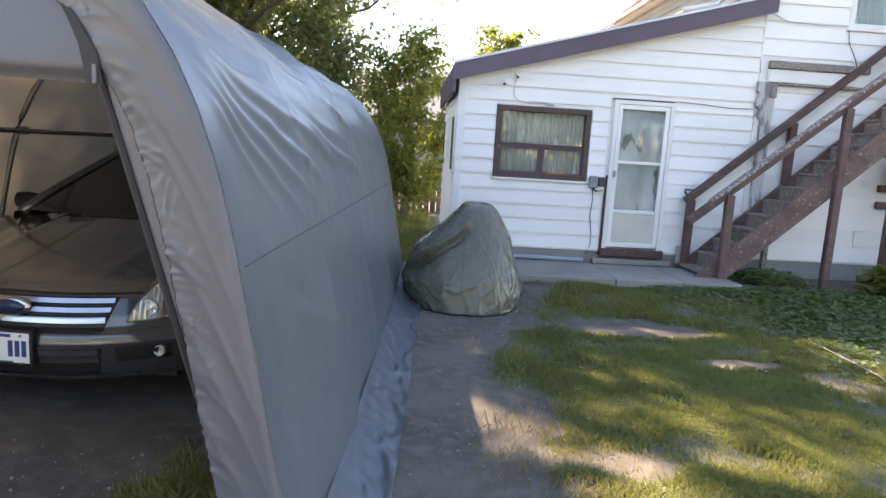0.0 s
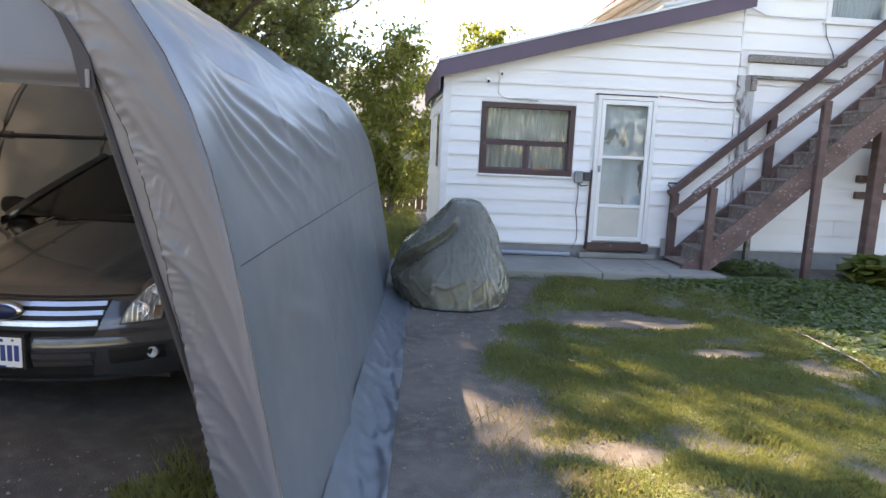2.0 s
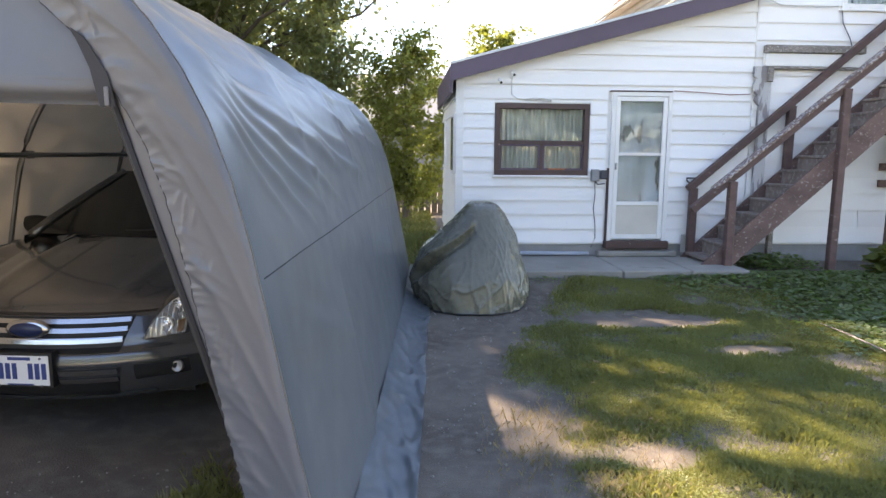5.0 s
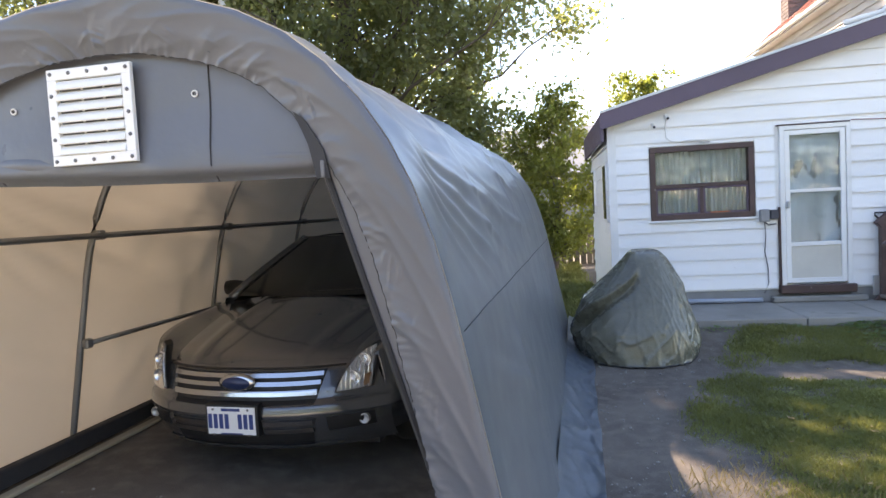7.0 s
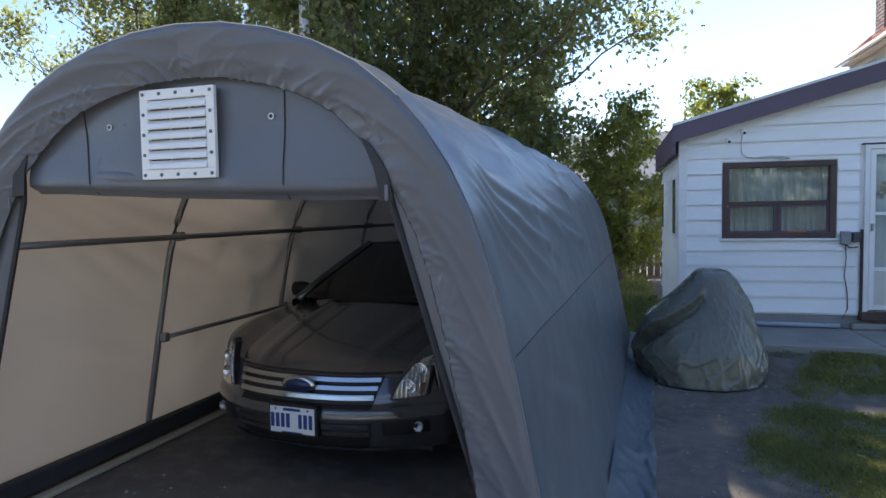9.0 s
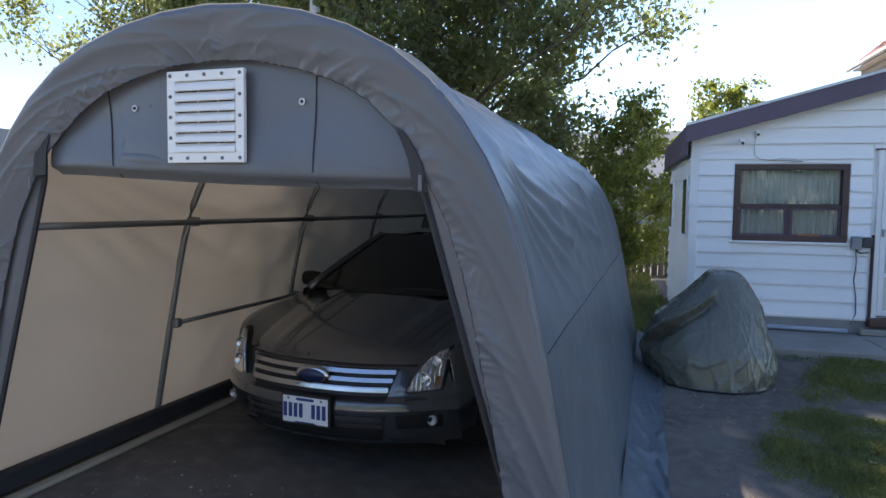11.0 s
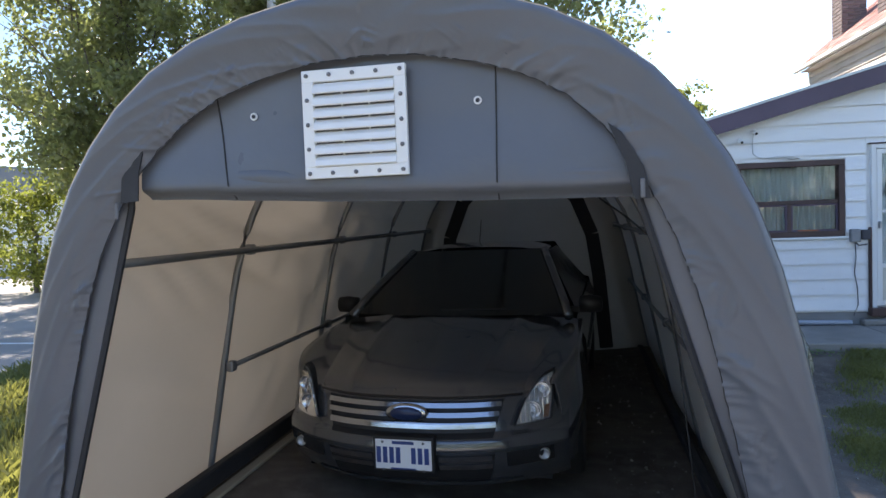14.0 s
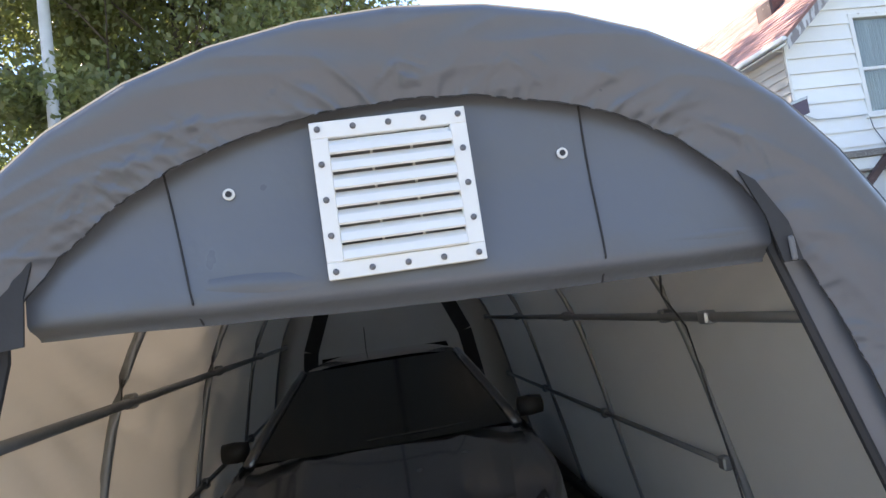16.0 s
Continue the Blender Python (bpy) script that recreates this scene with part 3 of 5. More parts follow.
    for s in (hi, 1 - hi):
        s2 = lo if s < 0.5 else 1 - lo
        x, z = arch(s, 0.11)
        bm = bmesh.new()
        tube(bm, [(x, 0.06 + (LONG - 0.12) * k / 12, z) for k in range(13)], 0.019, 8)
        part("side_rail", bm, M_PIPE, sh, "", True)
        x, z = arch(s2, 0.1)
        bm = bmesh.new()
        tube(bm, [(x, 1.35 + (LONG - 1.41) * k / 12, z) for k in range(13)], 0.016, 8)
        part("lower_rail", bm, M_PIPE, sh, "", True)
        for i in range(1, 5):
            for rs in (s, s2):
                x, z = arch(rs, 0.1)
                part("rail_clamp", boxed(x - 0.022, x + 0.022, RIBS[i] - 0.03, RIBS[i] + 0.03, z - 0.03, z + 0.03, bevel=0.008), M_PIPE, sh)
        sgn = -1 if s < 0.5 else 1
        part("base_rail", boxed(sgn * 1.42 - 0.03, sgn * 1.42 + 0.03, 0.08, LONG - 0.05, 0.24 if sgn < 0 else 0.05, 0.35 if sgn < 0 else 0.13, bevel=0.01), M_ZIP, sh, "dark bottom rail")
    part("ground_strip", boxed(-1.4, -1.33, 0.05, LONG - 0.05, 0.2, 0.225, bevel=0.006), M_STRIP, sh, "pale yellow strip along the wall's foot")
    bm = bmesh.new()
    tube(bm, [(0, 0.06 + (LONG - 0.12) * k / 8, 2.42) for k in range(9)], 0.019, 8)
    part("ridge_rail", bm, M_PIPE, sh, "", True)
    x, z = arch(1 - hi, 0.11)
    part("rail_joint", boxed(x - 0.028, x + 0.024, 0.93, 1.0, z - 0.026, z + 0.026, bevel=0.008), M_METAL, sh, "bright metal rail joint")
    # back wall with two black zips
    bm = bmesh.new()

    def back(u, v):
        x, z = arch(u, 0.02)
        zz = 0.02 + (max(z, 0.03) - 0.02) * v
        return (x, LONG - 0.06 + 0.02 * noise.noise((x * 2, zz * 2, 4)), zz)

    sheet(bm, back, 60, 20)
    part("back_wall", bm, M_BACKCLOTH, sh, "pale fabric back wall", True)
    for sgn in (-1, 1):
        bm = bmesh.new()
        pts = [(sgn * x, LONG - 0.1, z) for x, z in ((1.02, 0.1), (0.95, 1.0), (0.88, 1.5), (0.7, 1.95), (0.45, 2.2))]
        for a, b in zip(pts, pts[1:]):
            beam(bm, a, b, 0.16, 0.01, 0, (0, 1, 0))
        part("back_zip", bm, M_ZIP, sh, "black zip band on the back wall")
    # skirt that lies on the ground
    for sgn in (-1, 1):
        bm = bmesh.new()

        def skirt(u, v):
            y = LONG * v
            x = 1.575 + (0.27 + 0.03 * noise.noise((y * 1.5, 2, sgn))) * u
            m = pose(*SHELTER_AT, 0, 0, SHELTER_TURN) @ Vector((sgn * x, y, 0))
            ruck = max(0.0, 1 - abs(noise.noise((y * 2.6 + u * 1.5, u * 2.2, 2.0))) * 3.5)
            up = 0.1 * (1 - u) ** 2 + 0.028 * ruck * (0.4 + 0.6 * u) + 0.012 * noise.noise((y * 9, u * 5, 2)) + 0.012
            return (sgn * x, y, ground_z(m.x, m.y) + max(0.008, up))

        sheet(bm, skirt, 16, 260)
        part("skirt", bm, M_COVER, sh, "grey fabric skirt lying on the soil", True)
    return sh


def thing_part(name, parent):
    ob = new(name)
    ob.empty_display_size = 0.05
    ob.parent = parent
    return ob


shelter = build_shelter()


# ---- the house ----
M_TAN = material("tan_siding", (0.6, 0.54, 0.49), rough=0.7, vary=0.15, patch=1.5, each=0.08)
WALL_Y = 8.8
X_L, X_J, X_R = 0.43, 4.42, 9.0
BASE = 0.44
ROOF_A, ROOF_B = (X_L, 2.66), (X_J, 3.76)      # under edge of the lean-to roof along the front
EAVE_Z, PITCH = 4.87, 0.84                       # main roof
OVER = 0.2
BACK_Y = 15.45
LEAN_Y = 11.8
WIN = (0.927, 2.2, 1.357, 2.305)
DOOR = (2.515, 3.3, 0.47, 2.448)
UPWIN = (5.56, 6.47, 3.59, 5.14)
COURSE = 0.193


def lean_top(x):
    return ROOF_A[1] + (x - X_L) * (ROOF_B[1] - ROOF_A[1]) / (X_J - X_L)


def front_boards(name, parent, x0, x1, z0, z1, holes, cuts, face, rng, paint=None, course=COURSE):
    """Lapped boards over a wall's face; cuts are half planes to stay under; face(u, z, out) places a point."""
    z = z0
    row = 0
    while z < z1:
        top = min(z + course, z1)
        spans = minus((x0, x1, z, top), holes)
        pieces = []
        for a, b, c, d in spans:
            if row % 3 == 1 and b - a > 2.4:
                k = a + (b - a) * rng.uniform(0.35, 0.65)
                pieces += [(a, k - 0.002, c, d), (k + 0.002, b, c, d)]
            else:
                pieces.append((a, b, c, d))
        for a, b, c, d in pieces:
            poly = [(a, c), (b, c), (b, d), (a, d)]
            for cut in cuts:
                poly = clip_poly(poly, *cut)
                if len(poly) < 3:
                    break
            if len(poly) < 3:
                continue
            bm = bmesh.new()
            drop = rng.uniform(-0.003, 0.003)
            tip = rng.uniform(-0.003, 0.003)

            def place(u, v, k, z=z, drop=drop, tip=tip):
                t = (v - z) / course
                out = (0.03 - 0.026 * t) * k + 0.002 + tip * k
                return face(u, v - 0.006 * k * (1 - t) + drop * k, out)

            prism(bm, poly, place)
            part("siding_board", bm, paint or M_WHITE, parent)
        z += course
        row += 1


def wall_box(bm, x0, x1, z0, z1, holes, y0, y1, cuts=()):
    for a, b, c, d in minus((x0, x1, z0, z1), holes):
        poly = [(a, c), (b, c), (b, d), (a, d)]
        for cut in cuts:
            poly = clip_poly(poly, *cut)
            if len(poly) < 3:
                break
        if len(poly) >= 3:
            prism(bm, poly, lambda u, v, k: (u, y1 + (y0 - y1) * k, v))
    return bm


def build_house():
    rng = random.Random(5)
    house = thing("house", "old white clapboard house with a lean-to and red shingle roof", "house", (0, 0, 0))
    slope = (ROOF_B[1] - ROOF_A[1]) / (X_J - X_L)
    lean_cut = (-slope, 1, ROOF_A[1] - slope * X_L)
    ridge_x = (X_J + X_R) / 2
    gl = (-PITCH, 1, EAVE_Z - PITCH * X_J)
    gr = (PITCH, 1, EAVE_Z + PITCH * X_R)
    bm = wall_box(bmesh.new(), X_L, X_J, BASE - 0.03, 4, [WIN, DOOR], WALL_Y, WALL_Y + 0.14, [lean_cut])
    front = part("lean_to_wall", bm, M_TRIM, house)
    bm = wall_box(bmesh.new(), X_J, X_R, BASE - 0.03, 8, [UPWIN], WALL_Y, WALL_Y + 0.14, [gl, gr])
    gable = part("gable_wall", bm, M_TRIM, house)
    part("side_wall", boxed(X_L, X_L + 0.14, WALL_Y + 0.14, LEAN_Y, 0.1, 2.66), M_TRIM, house)
    part("upper_side_wall", boxed(X_J, X_J + 0.14, WALL_Y + 0.14, BACK_Y, 0.3, EAVE_Z), M_TRIM, house)
    part("right_wall", boxed(X_R - 0.14, X_R, WALL_Y + 0.14, BACK_Y, 0.1, EAVE_Z), M_TRIM, house)
    part("lean_to_back_wall", boxed(X_L, X_J, LEAN_Y, LEAN_Y + 0.14, 0.1, 2.66), M_TRIM, house)
    part("back_wall", boxed(X_J, X_R, BACK_Y, BACK_Y + 0.14, 0.1, EAVE_Z), M_TRIM, house)
    for a, b, c in ((X_L + 0.03, X_J + 0.03, LEAN_Y), (X_J + 0.031, X_R - 0.03, BACK_Y)):
        part("foundation", boxed(a, b, WALL_Y + 0.02, c - 0.1, -0.1, BASE - 0.02), M_BLOCK, house, "grey concrete foundation")
        part("inner_floor", boxed(a + 0.12, b - 0.12, WALL_Y + 0.15, c - 0.15, BASE, BASE + 0.05), M_FENCE, house)
    f = lambda u, v, o: (u, WALL_Y - o, v)
    door_hole = (DOOR[0] - 0.07, DOOR[1] + 0.03, BASE - 0.2, DOOR[3] + 0.03)
    win_hole = (WIN[0] - 0.01, WIN[1] + 0.01, WIN[2] - 0.01, WIN[3] + 0.01)
    patch_hole = (X_J + 0.02, X_J + 0.2, 1.0, 3.13)
    front_boards("siding_board", front, X_L + 0.07, X_J - 0.01, BASE, 4.0, [door_hole, win_hole], [lean_cut], f, rng)
    front_boards("siding_board", gable, X_J + 0.01, X_R, BASE, 8.0, [UPWIN], [gl, gr], f, rng, None, 0.228)
    side = [o for o in house.children if o.name.startswith("side_wall")][0]
    front_boards("siding_board", side, -LEAN_Y, -WALL_Y, BASE, 2.66, [(-9.45, -8.98, 1.36, 2.18), (-11.5, -11.05, 1.4, 2.2)], [], lambda u, v, o: (X_L - o, -u, v), rng)
    up = [o for o in house.children if o.name.startswith("upper_side_wall")][0]
    front_boards("siding_board", up, -BACK_Y, -WALL_Y, 3.7, EAVE_Z, [], [], lambda u, v, o: (X_J - o, -u, v), rng, M_TAN, 0.12)
    # corner boards
    part("corner_board", boxed(X_L - 0.03, X_L + 0.075, WALL_Y - 0.032, WALL_Y - 0.002, BASE - 0.02, ROOF_A[1] + 0.01, bevel=0.004), M_TRIM, house, "white corner board")
    part("corner_board", boxed(X_J - 0.012, X_J + 0.02, WALL_Y - 0.034, WALL_Y - 0.002, 3.1, 4.7, bevel=0.004), M_TRIM, house)
    # lean-to roof and its plum fascia
    over = 0.2
    bm = bmesh.new()
    xl = X_L - 0.1
    prism(bm, [(xl, lean_top(xl) + 0.1), (X_J, lean_top(X_J) + 0.1), (X_J, lean_top(X_J) + 0.16), (xl, lean_top(xl) + 0.16)], lambda u, v, k: (u, LEAN_Y + 0.2 + (WALL_Y - over - LEAN_Y - 0.2) * k, v))
    roof = part("lean_to_roof", bm, M_ROOF_GREY, house, "low lean-to roof")
    bm = bmesh.new()
    prism(bm, [(xl - 0.02, lean_top(xl) - 0.07), (X_J + 0.05, lean_top(X_J) - 0.07), (X_J + 0.05, lean_top(X_J) + 0.135), (xl - 0.02, lean_top(xl) + 0.135)], lambda u, v, k: (u, WALL_Y - over + 0.03 - 0.035 * k, v))
    part("fascia", bm, M_FASCIA, house, "plum-brown painted fascia board")
    bm = bmesh.new()
    prism(bm, [(xl - 0.02, lean_top(xl) + 0.137), (X_J + 0.05, lean_top(X_J) + 0.137), (X_J + 0.05, lean_top(X_J) + 0.17), (xl - 0.02, lean_top(xl) + 0.17)], lambda u, v, k: (u, WALL_Y - over + 0.06 - 0.08 * k, v))
    part("drip_edge", bm, M_METAL, house, "pale metal drip edge")
    bm = bmesh.new()
    prism(bm, [(xl, lean_top(xl) - 0.01), (X_J, lean_top(X_J) - 0.01), (X_J, lean_top(X_J) + 0.02), (xl, lean_top(xl) + 0.02)], lambda u, v, k: (u, WALL_Y - 0.03 + (-over + 0.06) * k, v))
    part("soffit", bm, M_TRIM, house)
    part("eave_board", boxed(xl - 0.02, xl + 0.02, WALL_Y - over + 0.03, LEAN_Y + 0.2, lean_top(xl) - 0.22, lean_top(xl) + 0.13), M_FASCIA, house)
    # main roof
    for sgn, xe in ((1, X_J), (-1, X_R)):
        bm = bmesh.new()
        xo = xe - sgn * OVER
        zo = EAVE_Z - OVER * PITCH
        zr = EAVE_Z + PITCH * (ridge_x - X_J)
        prism(bm, [(xo, zo), (ridge_x, zr), (ridge_x, zr + 0.08), (xo, zo + 0.08)][::sgn], lambda u, v, k: (u, BACK_Y + 0.3 + (WALL_Y - 0.35 - BACK_Y - 0.3) * k, v))
        rf = part("main_roof", bm, M_SHINGLE, house, "red asphalt shingle roof")
        if sgn == 1:
            main_roof = rf
        part("gutter", boxed(xo - 0.06, xo + 0.02, WALL_Y - 0.35, BACK_Y + 0.3, zo + 0.0, zo + 0.07, bevel=0.015), M_TRIM, house, "white gutter")
        bm = bmesh.new()
        prism(bm, [(xo, zo - 0.13), (ridge_x, zr - 0.13), (ridge_x, zr + 0.03), (xo, zo + 0.03)][::sgn], lambda u, v, k: (u, WALL_Y - 0.33 - 0.03 * k, v))
        part("rake_board", bm, M_PEEL, house, "weathered grey rake board")
        bm = bmesh.new()
        prism(bm, [(xo, zo - 0.05), (ridge_x, zr - 0.05), (ridge_x, zr - 0.02), (xo, zo - 0.02)][::sgn], lambda u, v, k: (u, WALL_Y - 0.02 - 0.3 * k, v))
        part("rake_soffit", bm, M_TRIM, house)
        part("eave_soffit", boxed(min(xo, xe), max(xo, xe), WALL_Y - 0.02, BACK_Y, zo - 0.04, zo - 0.015), M_TAN, house)
    return house, main_roof, front, gable


house, main_roof, front_wall, gable_wall = build_house()
part("roof_vent", boxed(5.3, 5.6, 9.9, 10.3, 5.55, 6.0, bevel=0.03), M_BROWN, house, "small dark roof vent")


def brick_chimney(name, x, y, wide, z0, z1, pot):
    ch = thing(name, "brick chimney on the red roof" + (" with a metal flue cap" if pot else ""), "chimney", (x, y, z0))
    part("core", boxed(-wide / 2 + 0.012, wide / 2 - 0.012, -wide / 2 + 0.012, wide / 2 - 0.012, 0, z1 - z0 - 0.01), M_MORTAR, ch)
    shared = {}
    rows = int((z1 - z0) / 0.075)
    for r in range(rows):
        for side in range(4):
            n = max(2, round(wide / 0.21))
            w = wide / n
            off = 0.5 * w if r % 2 else 0.0
            for i in range(n + (1 if r % 2 else 0)):
                a, b = max(0, i * w - off), min(wide, (i + 1) * w - off)
                if b - a < 0.03:
                    continue
                key = round(b - a, 3)
                if key not in shared:
                    shared[key] = mesh_of("brick", boxed(-key / 2 + 0.005, key / 2 - 0.005, -0.03, 0.02, 0.005, 0.07, bevel=0.004), M_BRICK)
                o = new("brick", shared[key])
                o.parent = ch
                o.matrix_basis = pose(0, 0, r * 0.075, 0, 0, 90 * side) @ pose((a + b) / 2 - wide / 2, -wide / 2 + 0.025 + 0.001 * ((i + r) % 3), 0)
    part("cap", boxed(-wide / 2 - 0.03, wide / 2 + 0.03, -wide / 2 - 0.03, wide / 2 + 0.03, z1 - z0 - 0.03, z1 - z0 + 0.05, bevel=0.01), M_MORTAR, ch)
    if pot:
        bm = bmesh.new()
        lathe(bm, [(0.1, 0.04), (0.1, 0.28), (0.17, 0.29), (0.18, 0.33), (0.1, 0.33), (0.03, 0.4)], 16, Matrix.Translation((0, 0, z1 - z0)))
        part("flue_cap", bm, M_METAL, ch, "round metal flue cap")



def roof_shingles():
    """Staggered shingle tabs over the slope that can be seen."""
    rng = random.Random(9)
    xo, zo = X_J - OVER, EAVE_Z - OVER * PITCH + 0.08
    ang = math.atan(PITCH)
    run = math.hypot(1, PITCH)
    verts, faces = [], []
    rows = int(((X_J + X_R) / 2 - xo) * run / 0.135)
    for r in range(rows):
        y = WALL_Y - 0.37 - (0.15 if r % 2 else 0)
        while y < BACK_Y + 0.28:
            w = rng.uniform(0.26, 0.33)
            a, b = max(y, WALL_Y - 0.37), min(y + w - 0.006, BACK_Y + 0.3)
            if b - a > 0.05:
                lift = 0.006 + rng.uniform(0, 0.008)
                i = len(verts)
                for d, h in ((r * 0.135 - 0.008 + rng.uniform(-0.006, 0.006), lift + 0.008), ((r + 1) * 0.135 + 0.02, 0.004)):
                    for yy in (a, b):
                        for hh in (h, h - 0.008):
                            verts.append((xo + d * math.cos(ang) - hh * math.sin(ang), yy, zo + d * math.sin(ang) + hh * math.cos(ang)))
                faces += [(i, i + 2, i + 6, i + 4), (i, i + 1, i + 3, i + 2), (i, i + 4, i + 5, i + 1), (i + 2, i + 3, i + 7, i + 6)]
            y += w
    me = bpy.data.meshes.new("shingles")
    me.from_pydata(verts, [], faces)
    me.materials.append(M_SHINGLE)
    ob = new("shingles", me)
    ob.parent = main_roof
    tagged(ob, "red asphalt shingle tabs", kind="stuff")


roof_shingles()
brick_chimney("chimney", 5.0, 15.0, 0.47, 4.95, 6.57, True)
brick_chimney("chimney", 4.98, 13.0, 0.52, 4.85, 5.95, False)


def build_window(name, rect, sash, label, number):
    """A brown framed window with curtains; sash: shares for the middle bar."""
    x0, x1, z0, z1 = rect
    w = thing(name, label, "window", (x0, WALL_Y, z0), kind="structure")
    W, H = x1 - x0, z1 - z0
    mt = M_BROWN if sash else M_TRIM
    bm = bmesh.new()
    for a in ((0, W, 0, 0.07), (0, W, H - 0.07, H), (0, 0.07, 0.07, H - 0.07), (W - 0.07, W, 0.07, H - 0.07)):
        box(bm, a[0], a[1], -0.035, 0.09, a[2], a[3], 0.004)
    frame_ob = part("window_frame", bm, mt, w, "dark brown painted frame" if sash else "white frame")
    zm = H * 0.46
    part("meeting_rail", boxed(0.07, W - 0.07, -0.01, 0.04, zm - 0.025, zm + 0.025, bevel=0.004), mt, w)
    panes = [(0.07, W - 0.07, zm + 0.025, H - 0.07)]
    if sash:
        part("mullion", boxed(W / 2 - 0.022, W / 2 + 0.022, -0.008, 0.035, 0.07, zm - 0.025, bevel=0.004), mt, w)
        panes += [(0.07, W / 2 - 0.022, 0.07, zm - 0.025), (W / 2 + 0.022, W - 0.07, 0.07, zm - 0.025)]
        for a, b, c, d in panes[1:]:
            bm = bmesh.new()
            for q in ((a, b, c, c + 0.022), (a, b, d - 0.022, d), (a, a + 0.022, c + 0.022, d - 0.022), (b - 0.022, b, c + 0.022, d - 0.022)):
                box(bm, q[0], q[1], 0.0, 0.03, q[2], q[3])
            part("sash", bm, M_FASCIA, w)
        bm = boxed(W / 2 + 0.1, W / 2 + 0.33, -0.012, 0.0, 0.075, 0.09)
        part("sash_stop", bm, material("orange_strip", (0.5, 0.17, 0.06), rough=0.6), w, "orange strip on the sash")
    else:
        panes += [(0.07, W - 0.07, 0.07, zm - 0.025)]
    for a, b, c, d in panes:
        o = part("pane", boxed(a, b, 0.016, 0.02, c, d), M_GLASS, w)
        o.visible_shadow = False
    part("window_sill", boxed(-0.03, W + 0.03, -0.06, 0.05, -0.03, -0.002, bevel=0.006), M_TRIM, w)
    for a, b in ((0.06, W * 0.5), (W * 0.5 + 0.01, W - 0.06)):
        bm = bmesh.new()
        sheet(bm, lambda u, v: (a + (b - a) * u, 0.1 + 0.018 * math.sin(u * 55 + 2 * noise.noise((u * 4, v, number))) + 0.01 * math.sin(u * 23), 0.05 + (H - 0.1) * v), 90, 6)
        part("curtain", bm, M_CURTAIN, w, "pale net curtain", True)
    # dark room behind
    bm = bmesh.new()
    box(bm, -0.3, W + 0.3, 1.2, 1.25, -0.3, H + 0.3)
    part("room_wall", bm, M_BLOCK, w)
    return w


build_window("window_1", WIN, True, "dark brown framed slider window with pale curtains", 1)
build_window("window_2", UPWIN, False, "white upstairs sash window with dark panes", 2)


def build_door():
    x0, x1, z0, z1 = DOOR
    d = thing("door_1", "white aluminium storm door with two dirty glass panes, closed", "door", (x0, WALL_Y, z0), kind="structure")
    W, H = x1 - x0, z1 - z0
    bm = bmesh.new()
    for a in ((-0.02, 0.035, -0.02, H + 0.02), (W - 0.035, W + 0.02, -0.02, H + 0.02), (0.035, W - 0.035, H - 0.035, H + 0.02)):
        box(bm, a[0], a[1], -0.05, 0.1, a[2], a[3], 0.004)
    part("door_frame", bm, M_TRIM, d, "white door frame")
    part("casing", boxed(-0.042, -0.022, -0.052, 0.02, -0.1, H * 0.5, bevel=0.004), M_BROWN, d, "worn brown side casing")
    part("head_casing", boxed(-0.05, W + 0.01, -0.06, 0.02, H + 0.021, H + 0.038, bevel=0.004), M_BROWN, d)
    bm = bmesh.new()
    leaf = [(0.04, 0.1, 0.02, H - 0.04), (W - 0.1, W - 0.04, 0.02, H - 0.04), (0.1, W - 0.1, H - 0.1, H - 0.04), (0.1, W - 0.1, 0.02, 0.08), (0.1, W - 0.1, H * 0.245, H * 0.245 + 0.05), (0.1, W - 0.1, H * 0.585, H * 0.585 + 0.04)]
    for a in leaf:
        box(bm, a[0], a[1], -0.04, 0.0, a[2], a[3], 0.004)
    part("door_leaf", bm, M_VENT, d, "white aluminium stiles and rails")
    part("kick_panel", boxed(0.1, W - 0.1, -0.025, -0.01, 0.08, H * 0.245), material("kick_panel", (0.6, 0.58, 0.52), rough=0.45, vary=0.15, patch=2), d, "off-white lower panel")
    for c, e in ((H * 0.245 + 0.05, H * 0.585), (H * 0.585 + 0.04, H - 0.1)):
        o = part("pane", boxed(0.1, W - 0.1, -0.022, -0.018, c, e), M_GLASS, d)
        o.visible_shadow = False
    part("inner_door", boxed(0.03, W - 0.03, 0.05, 0.09, 0.0, H), material("inner_door", (0.56, 0.62, 0.66), rough=0.6, vary=0.45, patch=3, wear=(0.14, 0.15, 0.16), wear_at=0.6, wear_scale=5, stretch=(1, 1, 0.35)), d, "grimy pale inner door")
    part("door_handle", boxed(0.05, 0.075, -0.085, -0.04, H * 0.49, H * 0.49 + 0.09, bevel=0.008), M_METAL, d, "metal latch handle")
    part("threshold", boxed(-0.05, W + 0.05, -0.1, 0.1, -0.11, -0.004, bevel=0.01), M_BROWN, d, "worn brown wooden threshold")
    return d


build_door()


# ---- concrete walk and step at the house ----
bm = bmesh.new()
for a, b in ((1.0, 2.35), (2.36, 3.2), (3.21, 3.93)):
    box(bm, a, b, 7.6, 8.79, 0.02, 0.255, 0.012)
single("pavement", bm, M_CONCRETE, "cracked concrete walk along the house wall", "pavement", "structure")
single("door_step", boxed(2.36, 3.46, 8.66, 8.785, 0.256, 0.33, bevel=0.015), M_CONCRETE, "low rough concrete sill before the storm door", "step", "structure")


